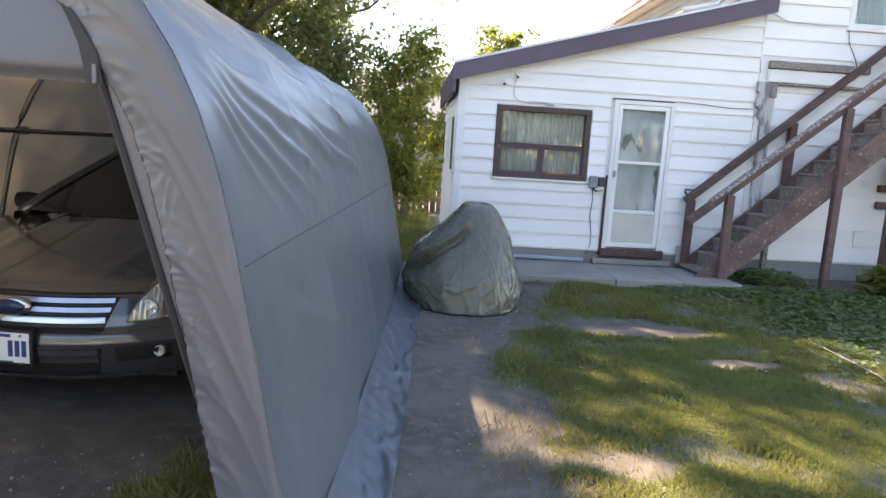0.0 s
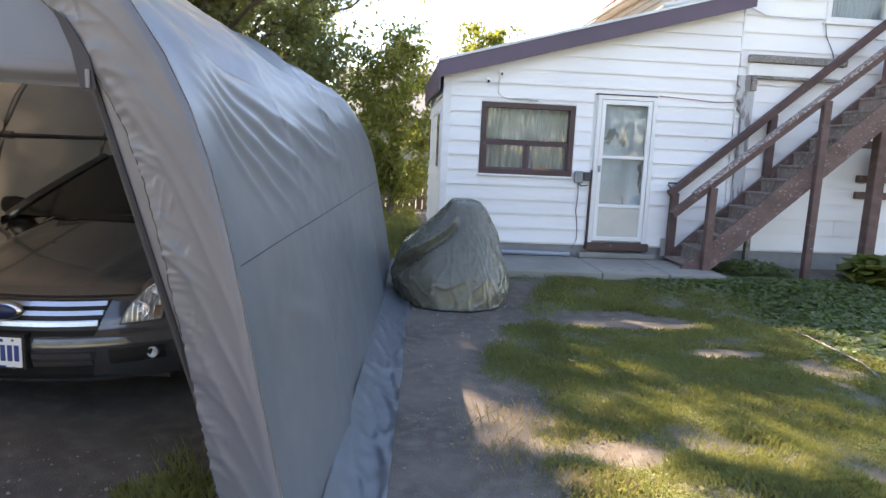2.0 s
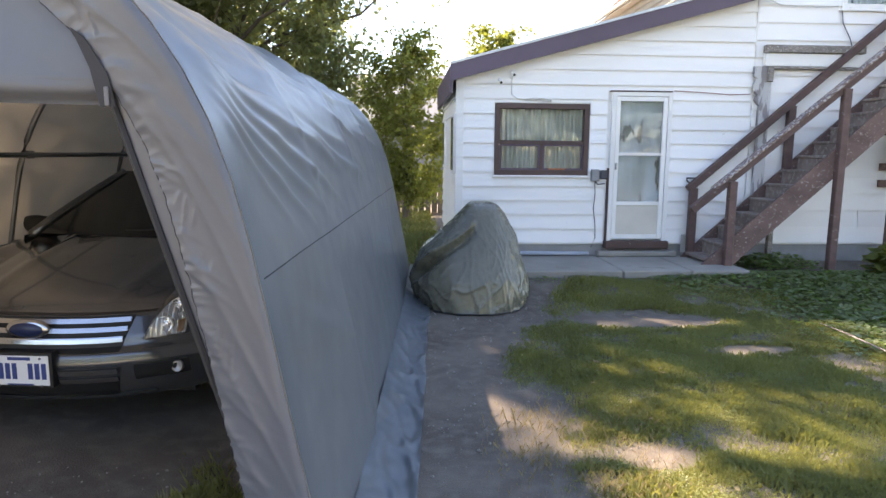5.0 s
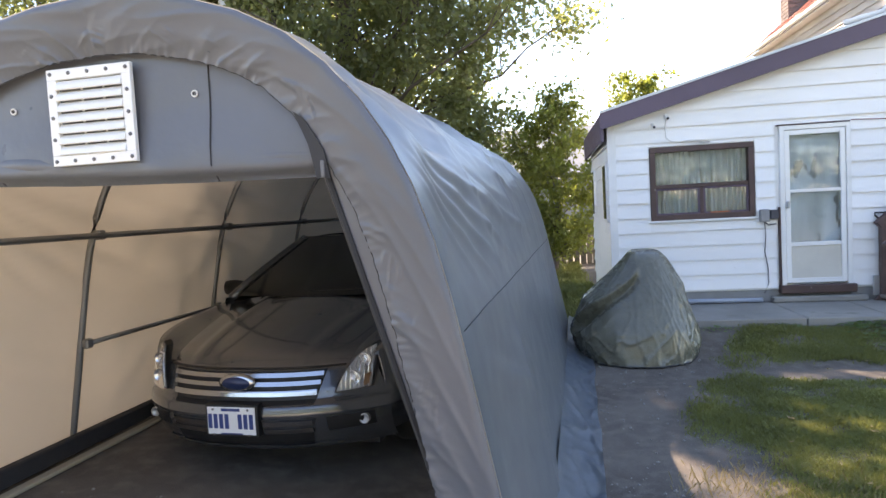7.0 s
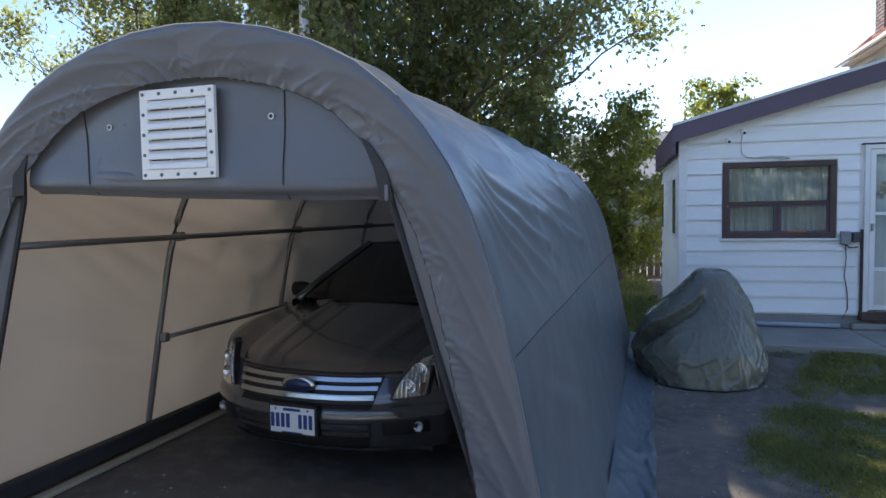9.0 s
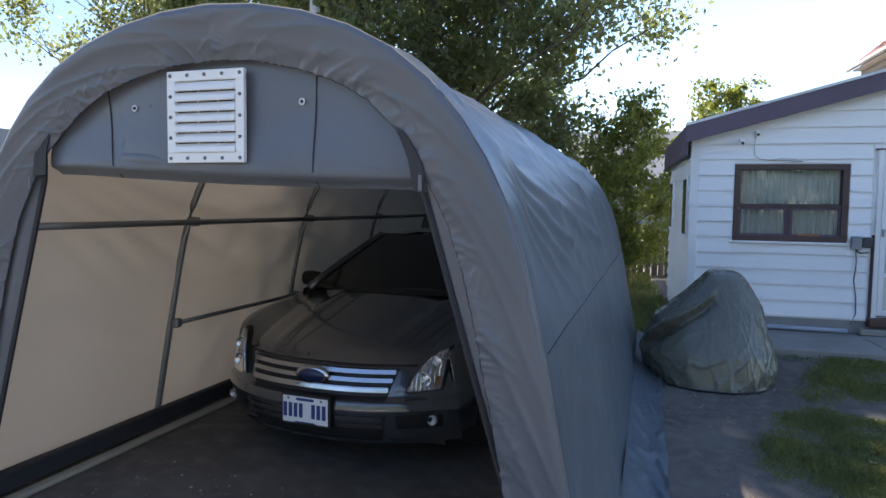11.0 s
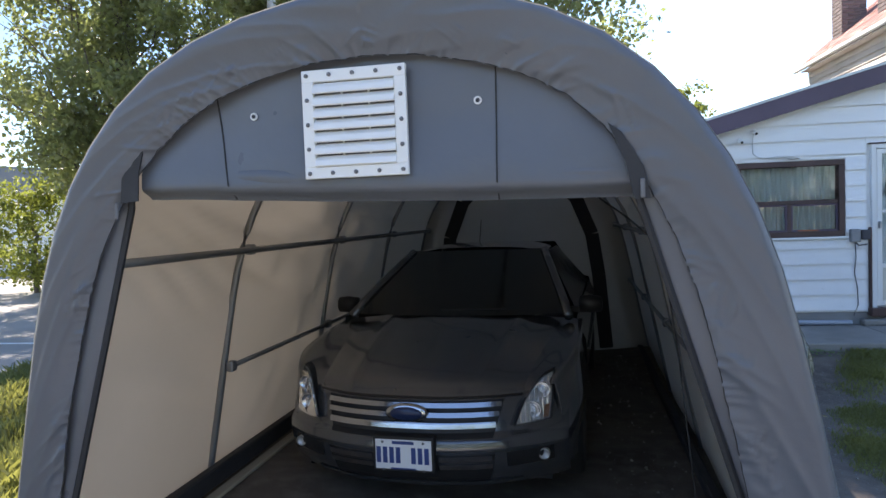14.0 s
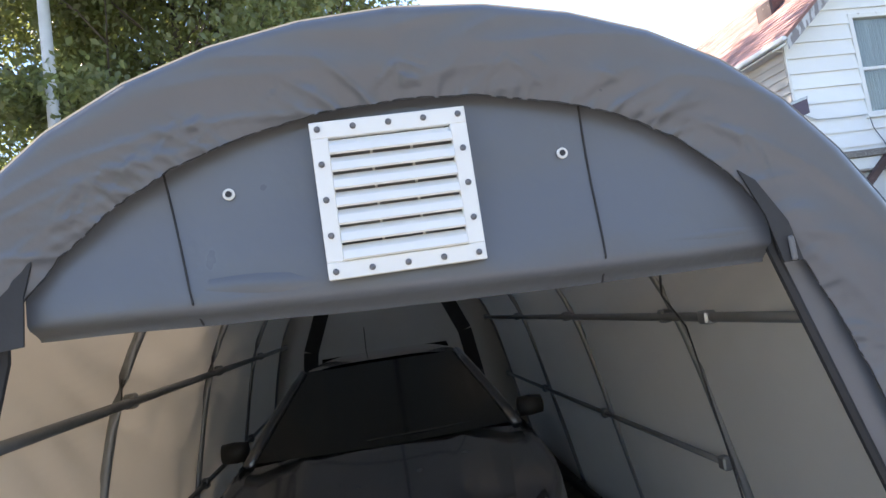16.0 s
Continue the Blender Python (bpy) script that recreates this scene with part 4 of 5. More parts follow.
# ---- outdoor stairs ----
def build_stairs():
    o = Vector((3.4, 8.0, 0.2))
    st = thing("staircase", "worn brown-painted wooden outdoor stairs with peeling paint", "staircase", o)
    yf, yb = 8.05, 8.68
    run, k, n = 0.21, 0.9, 17
    rng = random.Random(6)

    def P(x, y, z):
        return (x - o.x, y - o.y, z - o.z)

    def top(x):
        return 0.22 + (x - 3.48) * k

    xe = 3.6 + n * run
    for y in (yf, yb):
        bm = bmesh.new()
        prism(bm, [(3.42, 0.17), (3.84, 0.17), (xe, top(xe) - 0.365), (xe, top(xe)), (3.48, 0.22)], lambda u, v, q: P(u, y - 0.02 + 0.04 * q, v))
        part("stringer", bm, M_WORN, st, "stringer board with worn paint")
    for i in range(n):
        x, z = 3.607 + i * run, 0.325 + i * run * k
        t = rng.uniform(-0.004, 0.004)
        part("tread", boxed(x - 0.03 - o.x, x + run + 0.01 - o.x, yf + 0.022 - o.y, yb - 0.022 - o.y, z + t - o.z - 0.036, z + t - o.z, bevel=0.006), M_TREAD, st)
        part("riser", boxed(x + run - 0.012 - o.x, x + run + 0.008 - o.x, yf + 0.022 - o.y, yb - 0.022 - o.y, z - o.z + 0.001, z + run * k - 0.038 - o.z), M_TREAD, st)
    for y, x0, z0, sl in ((yf - 0.02, 3.34, 0.95, 0.835), (yb, 3.57, 1.18, 0.864)):
        bm = bmesh.new()
        beam(bm, P(x0, y, z0), P(xe + 0.1, y, z0 + (xe + 0.1 - x0) * sl), 0.09, 0.095, 0.008)
        part("handrail", bm, M_STAIR, st, "sloping brown handrail")
        if y < yb:
            bm = bmesh.new()
            beam(bm, P(x0 + 0.26, y - 0.01, z0 + 0.26 * sl + 0.062), P(xe + 0.1, y - 0.01, z0 + (xe + 0.1 - x0) * sl + 0.062), 0.13, 0.03, 0.006)
            part("rail_cap", bm, M_CAP, st, "worn board on the handrail")
    for x, y, zb, zt in ((3.83, yf - 0.06, 0.14, 1.32), (5.2, yf - 0.06, 0.06, 2.47), (6.55, yf - 0.06, 0.06, 3.6), (3.65, yb + 0.006, 0.25, 1.2), (4.93, yb + 0.006, 1.3, 2.31)):
        part("post", boxed(x - 0.05 - o.x, x + 0.05 - o.x, y - 0.045 - o.y, y + 0.045 - o.y, zb - o.z, zt - o.z, bevel=0.008), M_STAIR, st)
    part("landing_post", boxed(6.34 - o.x, 6.5 - o.x, 8.45 - o.y, 8.6 - o.y, 0.1 - o.z, 3.3 - o.z, bevel=0.01), M_STAIR, st, "thick brown post under the landing")
    part("brace_post", boxed(4.72 - o.x, 4.79 - o.x, yb - 0.05 - o.y, yb + 0.02 - o.y, 0.12 - o.z, 1.15 - o.z, bevel=0.006), M_WOOD_RAW, st)
    return st


build_stairs()


# ---- draped motorbike ----
def build_bike():
    cx, cy = 0.43, 6.98
    bike = thing("covered_motorbike", "motorbike under a glossy olive-green tarpaulin cover", "covered motorbike", (cx, cy, ground_z(cx, cy)))
    floor = ground_z(cx, cy)

    def ridge(p, sharp):
        return max(0.0, 1 - abs(noise.noise(p)) * sharp)

    def fn(u, v):
        a = u * 2 * math.pi
        c, s = math.cos(a), math.sin(a)
        t = v

        def prof(xs, ys):
            return sum(interp(min(1.0, max(0.0, t + e)), xs, ys) for e in (-0.016, -0.008, 0, 0.008, 0.016)) / 5 * (1 - smooth(0.985, 1.0, t))

        right = prof([0, 0.13, 0.38, 0.65, 0.82, 0.9, 0.95, 0.985, 1], [0.56, 0.6, 0.52, 0.43, 0.335, 0.29, 0.25, 0.2, 0.12])
        left = prof([0, 0.12, 0.26, 0.38, 0.5, 0.58, 0.64, 0.78, 0.9, 0.97, 1], [0.6, 0.66, 0.7, 0.66, 0.62, 0.58, 0.5, 0.31, 0.17, 0.1, 0.06])
        deep = prof([0, 0.3, 0.6, 0.85, 0.95, 1], [0.52, 0.46, 0.34, 0.21, 0.15, 0.07])
        rx = right * smooth(-0.5, 0.5, c) + left * smooth(0.5, -0.5, c)
        way = abs(c) ** 0.85 * (1 if c > 0 else -1)
        low = smooth(1.0, 0.82, t)
        # straight pleats that run down from the top, cross creases, slack
        pleat = ridge((c * 2.7 + 4 + t, s * 2.7, t * 1.3), 4.5) ** 1.6 * (1.0 - 0.5 * t)
        cross = ridge((c * 3.4 - t * 3.5, s * 3.2, t * 4.2 + 7), 4.5) ** 2
        sharp = ridge((c * 6.5 + s * 2 + t * 2, s * 6, t * 3.5 + 3), 5) ** 2
        slackness = noise.noise((c * 1.5, s * 1.5, t * 2.4 + 2))
        # the cloth hangs over the bars and tucks in beneath them
        ang = math.degrees(a) - (360 if a > math.pi else 0)
        line = 0.86 + 0.0062 * (ang + 95)
        side = smooth(-178, -160, ang) * smooth(-82, -105, ang)
        tuck = side * (0.07 * math.exp(-(((t - line) / 0.035) ** 2)) - 0.2 * math.exp(-(((t - line + 0.11) / 0.06) ** 2)))
        fold = 1 + tuck + (0.024 * pleat + 0.014 * cross + 0.018 * sharp + 0.035 * slackness) * low
        x = 0.06 + rx * way * fold
        y = deep * s * fold
        z = 1.05 * t - 0.03 * math.sin(math.pi * t) * max(0, -c)
        return (x, y, max(0.012, z) + ground_z(x + cx, y + cy) - floor)

    bm = bmesh.new()
    sheet(bm, fn, 300, 110)
    bmesh.ops.remove_doubles(bm, verts=bm.verts, dist=0.0005)
    part("tarpaulin", bm, M_MOTO, bike, "", True)
    bm = bmesh.new()
    tube(bm, [Vector(fn(k / 120, 0.0)) + Vector((0, 0, 0.004)) for k in range(121)], 0.008, 6)
    part("hem", bm, M_ZIP, bike, "dark elastic hem at the soil", True)
    return bike


build_bike()


# ---- car ----
M_CAR = material("car_paint", (0.09, 0.095, 0.104), rough=0.22, metal=0.6, vary=0.02, coat=1.0, bump=0)
M_CHROME = material("chrome", (0.5, 0.51, 0.53), rough=0.18, metal=1.0, vary=0.04, bump=0)
M_BLACKP = material("black_plastic", (0.014, 0.014, 0.015), rough=0.55, vary=0.2)
M_TYRE = material("tyre", (0.02, 0.02, 0.02), rough=0.85)
M_LENS = glass_material("lamp_lens", (0.97, 0.97, 0.97), 0.05)
M_BOWL = material("lamp_bowl", (0.8, 0.81, 0.83), rough=0.2, metal=0.9, vary=0.05, bump=0)
M_LAMPIN = material("lamp_inside", (0.62, 0.63, 0.64), rough=0.22, metal=0.6, vary=0.2, patch=14)
M_AMBER = material("amber", (0.3, 0.15, 0.07), rough=0.3)
M_TINT = material("dark_glass", (0.012, 0.014, 0.014), rough=0.12, vary=0.1, bump=0)
M_PLATE = material("plate_white", (0.78, 0.79, 0.8), rough=0.4, vary=0.04, bump=0)
M_BLUE = material("plate_blue", (0.03, 0.06, 0.22), rough=0.5, bump=0)
M_BADGE = material("badge_blue", (0.02, 0.035, 0.1), rough=0.3, bump=0)


def nose(x, z):
    """The car's front: how far back its skin lies at x and height z."""
    a = abs(x) / 0.84
    return 0.34 * a ** 2.5 + interp(z, [0.2, 0.26, 0.34, 0.42, 0.47, 0.495, 0.55, 0.66, 0.71, 0.8], [0.1, 0.05, 0.015, 0.0, 0.012, 0.05, 0.065, 0.12, 0.2, 0.4])


def strip_on_nose(bm, x0, x1, z0, z1, out, thick=0.02, n=24, m=4, taper=0.0):
    """A curved bar that follows the nose."""
    def f(k):
        def g(u, v):
            z = z0 + (z1 - z0) * v
            e = taper * (1 - v)
            x = (x0 + e) + (x1 - x0 - 2 * e) * u
            return (x, nose(x, z) - out + thick * k, z)
        return g
    a = sheet(bm, f(0), n, m)
    b = sheet(bm, f(1), n, m)
    for i in range(n):
        for j in (0, m):
            bm.faces.new((a[i][j], a[i + 1][j], b[i + 1][j], b[i][j]))
    for j in range(m):
        for i in (0, n):
            bm.faces.new((a[i][j], a[i][j + 1], b[i][j + 1], b[i][j]))
    bmesh.ops.recalc_face_normals(bm, faces=bm.faces)
    return bm


def build_car():
    car = thing("sedan_car", "silver-grey sedan with chrome bar grille parked in the shelter", "car", (-2.264, 3.484, 0.10), -5.8)
    bm = bmesh.new()
    sheet(bm, lambda u, v: ((u * 2 - 1) * 0.84, nose((u * 2 - 1) * 0.84, 0.2 + 0.48 * v), 0.2 + 0.48 * v), 70, 36)
    bumper = part("bumper", bm, M_CAR, car, "silver-grey front bumper", True)

    # hood
    def hood(u, v):
        a = u * 2 - 1
        w = 0.6 + 0.16 * v
        x = a * w
        y0 = nose(x, 0.675)
        y = y0 + (1.28 + 0.1 * a * a - y0) * v
        z = 0.688 + 0.277 * v ** 0.66 - 0.05 * a * a * (0.3 + v * 0.7) + 0.012 * math.exp(-(((abs(a) - 0.62) / 0.08) ** 2)) - 0.02 * math.exp(-v * 25)
        return (x, y, z)

    bm = bmesh.new()
    sheet(bm, hood, 48, 30)
    part("hood", bm, M_CAR, car, "", True)
    part("hood_gap", strip_on_nose(bmesh.new(), -0.6, 0.6, 0.664, 0.673, 0.002, 0.03), M_BLACKP, car)
    # wings, sides, roof and glass
    for sgn in (-1, 1):
        def wing(u, v):
            hx, hy, hz = hood(1.0 if sgn > 0 else 0.0, v)
            w = 0.8 + 0.115 * smooth(0, 0.6, v)
            z0 = 0.71 + 0.2 * v ** 0.8
            zz = [hz, z0 + 0.0, 0.56, 0.24]
            xx = [abs(hx), w - 0.03, w, w - 0.03]
            k = u * 3
            z = interp(k, [0, 1, 2, 3], zz)
            x = interp(k, [0, 1, 2, 3], xx)
            yy = max(hy, 0.34 + 0.05 * v) if u > 0.1 else hy
            return (sgn * x, hy + (0.36 - hy) * smooth(0.0, 0.4, u) * (1 - v), z)
        bm = bmesh.new()
        sheet(bm, wing, 18, 20)
        part("wing", bm, M_CAR, car, "", True)

        def side(u, v):
            y = 1.28 + 3.45 * u
            z = 0.2 + 0.74 * v
            x = 0.915 - 0.05 * (1 - v) ** 3 - 0.06 * smooth(0.75, 1, v) - 0.25 * smooth(0.85, 1.0, u)
            return (sgn * x, y, z)
        bm = bmesh.new()
        sheet(bm, side, 30, 14)
        part("door_side", bm, M_CAR, car, "", True)

        def sidewin(u, v):
            y = 1.5 + 2.45 * u + 0.75 * v * (1 - u) - 0.75 * v * u
            return (sgn * (0.85 - 0.27 * v), y, 0.93 + 0.42 * v)
        bm = bmesh.new()
        sheet(bm, sidewin, 10, 4)
        part("side_window", bm, M_TINT, car, "", True)
        bm = bmesh.new()
        tube(bm, [(sgn * (0.8 - 0.24 * k / 5), 1.28 + 0.85 * k / 5, 0.94 + 0.42 * (k / 5) ** 0.9) for k in range(6)], 0.035, 8)
        part("pillar", bm, M_CAR, car, "", True)
        bm = bmesh.new()
        lathe(bm, [(0.03, -0.1), (0.085, -0.09), (0.095, 0.0), (0.08, 0.09), (0.03, 0.1)], 14, Matrix.Translation((sgn * 0.94, 1.56, 0.99)) @ Matrix.Diagonal((0.85, 0.65, 0.7, 1)) @ Matrix.Rotation(math.pi / 2, 4, "Y"))
        mir = part("mirror", bm, M_BLACKP, car, "black door mirror", True)
        part("mirror_arm", boxed(min(sgn * 0.8, sgn * 0.92), max(sgn * 0.8, sgn * 0.92), 1.54, 1.6, 0.93, 0.97), M_BLACKP, mir)
    bm = bmesh.new()
    sheet(bm, lambda u, v: ((u * 2 - 1) * (0.78 - 0.22 * v), 1.3 + 0.85 * v - 0.1 * (1 - (u * 2 - 1) ** 2) * (1 - v * 0.6), 0.955 + 0.42 * v ** 0.92), 24, 10)
    part("windscreen", bm, M_TINT, car, "dark windscreen", True)
    bm = bmesh.new()
    sheet(bm, lambda u, v: ((u * 2 - 1) * (0.58 - 0.02 * v), 2.13 + 1.1 * v, 1.375 + 0.045 * math.sin(math.pi * (0.15 + 0.7 * v)) - 0.06 * (u * 2 - 1) ** 4), 20, 12)
    part("roof", bm, M_CAR, car, "", True)
    bm = bmesh.new()
    sheet(bm, lambda u, v: ((u * 2 - 1) * (0.56 + 0.15 * v), 3.23 + 0.85 * v, 1.39 - 0.42 * v ** 1.1), 16, 8)
    part("rear_window", bm, M_TINT, car, "", True)
    bm = bmesh.new()
    sheet(bm, lambda u, v: ((u * 2 - 1) * (0.8 - 0.1 * v), 4.05 + 0.72 * v, 0.97 - 0.05 * v), 12, 6)
    part("boot_lid", bm, M_CAR, car, "", True)
    part("tail", boxed(-0.72, 0.72, 4.68, 4.8, 0.25, 0.93, bevel=0.05), M_CAR, car)
    part("underbody", boxed(-0.74, 0.74, 0.38, 4.6, 0.16, 0.5), M_BLACKP, car)
    part("wiper", tube(bmesh.new(), [(-0.1, 1.26, 0.985), (0.25, 1.27, 0.99), (0.6, 1.33, 0.985)], 0.008, 5), M_BLACKP, car)
    part("aerial", tube(bmesh.new(), [(-0.15, 3.0, 1.4), (-0.15, 3.12, 1.62)], 0.004, 5), M_BLACKP, car)
    for sgn in (-1, 1):
        for y in (0.93, 3.66):
            bm = bmesh.new()
            m = Matrix.Translation((sgn * 0.8, y, 0.33)) @ Matrix.Rotation(math.pi / 2, 4, "Y")
            lathe(bm, [(0.2, -0.1), (0.31, -0.1), (0.33, -0.06), (0.33, 0.06), (0.31, 0.1), (0.2, 0.1)], 28, m)
            ty = part("tyre", bm, M_TYRE, car, "", True)
            bm = bmesh.new()
            lathe(bm, [(0.05, -0.085), (0.2, -0.07), (0.2, 0.07), (0.05, 0.085)], 20, m)
            part("rim", bm, M_CHROME, ty, "alloy rim")
    # grille
    grille = part("grille", strip_on_nose(bmesh.new(), -0.51, 0.51, 0.478, 0.658, 0.004, 0.02, 30, 8, 0.05), M_BLACKP, car, "black grille with three chrome bars")
    for z, h, e in ((0.64, 0.024, 0.0), (0.594, 0.024, 0.01), (0.543, 0.03, 0.025)):
        part("grille_bar", strip_on_nose(bmesh.new(), -0.5 + e, 0.5 - e, z - h / 2, z + h / 2, 0.03, 0.03, 36, 4), M_CHROME, grille, "chrome bar")
    bm = bmesh.new()
    lathe(bm, [(0.002, -0.012), (0.1, -0.012), (0.118, -0.004), (0.122, 0.012), (0.1, 0.02)], 32, Matrix.Translation((0, nose(0, 0.605) - 0.04, 0.604)) @ Matrix.Diagonal((1, 1, 0.43, 1)), "y")
    badge = part("badge", bm, M_CHROME, grille, "chrome oval badge", True)
    bm = bmesh.new()
    lathe(bm, [(0.002, -0.006), (0.088, -0.005), (0.092, 0.004), (0.05, 0.006)], 28, Matrix.Translation((0, nose(0, 0.605) - 0.052, 0.604)) @ Matrix.Diagonal((1, 1, 0.41, 1)), "y")
    part("badge_field", bm, M_BADGE, badge, "dark blue oval", True)
    # lower intake
    intake = part("intake", strip_on_nose(bmesh.new(), -0.475, 0.475, 0.235, 0.4, 0.004, 0.02, 30, 6, 0.04), M_BLACKP, car, "black lower intake")
    for z in (0.378, 0.332):
        for a, b in ((-0.46, -0.185), (0.185, 0.46)):
            part("intake_bar", strip_on_nose(bmesh.new(), a, b, z - 0.014, z + 0.014, 0.018, 0.02, 14, 3), M_CHROME, intake)
    part("chin", strip_on_nose(bmesh.new(), -0.6, 0.6, 0.205, 0.23, 0.012, 0.05, 30, 2), M_CAR, car)
    for sgn in (-1, 1):
        a, b = sorted((sgn * 0.53, sgn * 0.765))
        bez = part("fog_bezel", strip_on_nose(bmesh.new(), a, b, 0.315, 0.4, 0.004, 0.02, 10, 4), M_BLACKP, car)
        bm = bmesh.new()
        lathe(bm, [(0.002, 0.006), (0.02, 0.004), (0.024, -0.008), (0.031, -0.008), (0.031, 0.02)], 18, Matrix.Translation((sgn * 0.715, nose(0.715, 0.36) - 0.014, 0.36)), "y")
        part("fog_lamp", bm, M_METAL, bez, "round fog lamp", True)
    # headlamps
    shape = [(0.572, 0.53), (0.66, 0.531), (0.747, 0.54), (0.757, 0.65), (0.757, 0.77), (0.71, 0.752), (0.665, 0.712), (0.622, 0.652), (0.593, 0.59)]

    def lamp_skin(x, z):
        return 0.34 * (x / 0.84) ** 2.5 + interp(z, [0.51, 0.6, 0.68, 0.77], [0.005, 0.02, 0.05, 0.12])

    for sgn in (-1, 1):
        bm = bmesh.new()
        big = [(0.665 + (u - 0.665) * 1.07, 0.645 + (v - 0.645) * 1.05) for u, v in shape]
        prism(bm, big, lambda u, v, k: (sgn * u, lamp_skin(u, v) + 0.1 - 0.07 * k, v))
        housing = part("headlamp", bm, M_BLACKP, car, "clear headlamp with chrome bowls")
        bm = bmesh.new()
        prism(bm, [(0.665 + (u - 0.665) * 0.96, 0.645 + (v - 0.645) * 0.96) for u, v in shape], lambda u, v, k: (sgn * u, lamp_skin(u, v) + 0.03 - 0.008 * k, v))
        part("lamp_trim", bm, M_LAMPIN, housing)
        for k in range(7):
            fx = 0.6 + 0.022 * k
            zt = interp(fx, [0.59, 0.622, 0.665, 0.71, 0.757], [0.57, 0.64, 0.7, 0.74, 0.755])
            part("flute", tube(bmesh.new(), [(sgn * fx, lamp_skin(fx, z) + 0.02, z) for z in (0.54, 0.5 * (0.54 + zt), zt)], 0.005, 6), M_BOWL, housing)
        for (u, v, r) in ((0.708, 0.69, 0.036), (0.66, 0.6, 0.04)):
            bm = bmesh.new()
            lathe(bm, [(0.01, 0.012), (0.014, -0.004), (0.016, 0.012), (r * 0.75, 0.014), (r, 0.0), (r + 0.005, -0.002), (r + 0.004, 0.03)], 20, Matrix.Translation((sgn * u, lamp_skin(u, v) + 0.012, v)), "y")
            part("reflector", bm, M_BOWL, housing, "", True)
        bm = bmesh.new()
        prism(bm, [(0.712, 0.55), (0.738, 0.553), (0.748, 0.62), (0.718, 0.612)], lambda u, v, k: (sgn * u, lamp_skin(u, v) + 0.014 - 0.006 * k, v))
        part("indicator", bm, M_AMBER, housing, "amber indicator")
        bm = bmesh.new()
        prism(bm, shape, lambda u, v, k: (sgn * u, lamp_skin(u, v) + 0.004 - 0.005 * k, v))
        o = part("lens", bm, M_LENS, housing)
        o.visible_shadow = False
    # number plate: writing stays as bars
    plate = part("number_plate", boxed(-0.155, 0.155, nose(0, 0.4) - 0.035, nose(0, 0.4) - 0.03, 0.326, 0.485, bevel=0.002), M_PLATE, car, "white number plate in a black holder")
    part("plate_holder", boxed(-0.17, 0.17, nose(0, 0.4) - 0.029, nose(0, 0.4) + 0.03, 0.312, 0.5, bevel=0.004), M_BLACKP, plate)
    yp = nose(0, 0.4) - 0.037
    for i in range(4):
        part("plate_bar", boxed(-0.148 + i * 0.036, -0.148 + i * 0.036 + 0.024, yp - 0.001, yp + 0.002, 0.36, 0.445), M_BLUE, plate)
    for i in range(3):
        part("plate_bar", boxed(0.045 + i * 0.036, 0.045 + i * 0.036 + 0.024, yp - 0.001, yp + 0.002, 0.36, 0.445), M_BLUE, plate)
    part("plate_bar", boxed(-0.06, 0.06, yp - 0.001, yp + 0.002, 0.462, 0.478), M_BLUE, plate)
    part("plate_bar", boxed(-0.07, 0.07, yp - 0.001, yp + 0.002, 0.328, 0.335), M_BLUE, plate)
    for sx in (-0.09, 0.09):
        for z in (0.325, 0.472):
            bm = bmesh.new()
            lathe(bm, [(0.007, 0), (0.007, -0.004), (0.002, -0.005)], 8, Matrix.Translation((sx * 1.25, yp, z)), "y")
            part("screw", bm, M_RIVET, plate)
    return car


build_car()


# ---- trees ----
def limb(bm, a, b, r0, r1, rng, n=6, wob=0.12):
    a, b = Vector(a), Vector(b)
    L = (b - a).length
    pts = [a.lerp(b, i / n) + Vector((rng.uniform(-1, 1), rng.uniform(-1, 1), rng.uniform(-1, 1))) * wob * L / n * (0 < i < n) for i in range(n + 1)]
    tube(bm, pts, [r0 + (r1 - r0) * i / n for i in range(n + 1)], 7)
    return pts


# sun patches wanted on the yard, cut as gaps into the tall crown: centre, half length, half width, turn, share of
# leaves missing
SUN_PATCHES = [(0.2, 3.9, 0.3, 0.4, 0, 0.8), (0.6, 3.78, 0.42, 0.2, -38, 0.86), (0.86, 3.58, 0.28, 0.12, -30, 0.95), (1.12, 3.33, 0.27, 0.17, -15, 1), (1.12, 3.05, 0.32, 0.14, 0, 1),
            (1.2, 2.72, 0.45, 0.2, 0, 1), (1.88, 3.32, 0.3, 0.18, -12, 1), (2.35, 6.18, 0.7, 0.2, 8, 1), (1.24, 4.77, 0.15, 0.08, -45, 0.93), (1.77, 4.7, 0.17, 0.08, -40, 0.93),
            (2.72, 5.25, 0.3, 0.12, 10, 1), (3.75, 6.1, 0.75, 0.16, -50, 1), (3.9, 5.2, 0.5, 0.12, -60, 1), (2.4, 4.15, 0.4, 0.12, -20, 0.93), (3.25, 4.75, 0.3, 0.08, -60, 0.93),
            (0.3, 6.75, 0.15, 0.2, 0, 1), (4.9, 4.2, 0.8, 0.2, -30, 1),
            (3.9, 5.6, 1.2, 0.75, -40, 0.8), (2.2, 3.85, 1.1, 0.4, -15, 0.72)]
SUNWARD = Vector((math.sin(SUN_AZ) * math.cos(SUN_EL), math.cos(SUN_AZ) * math.cos(SUN_EL), math.sin(SUN_EL)))


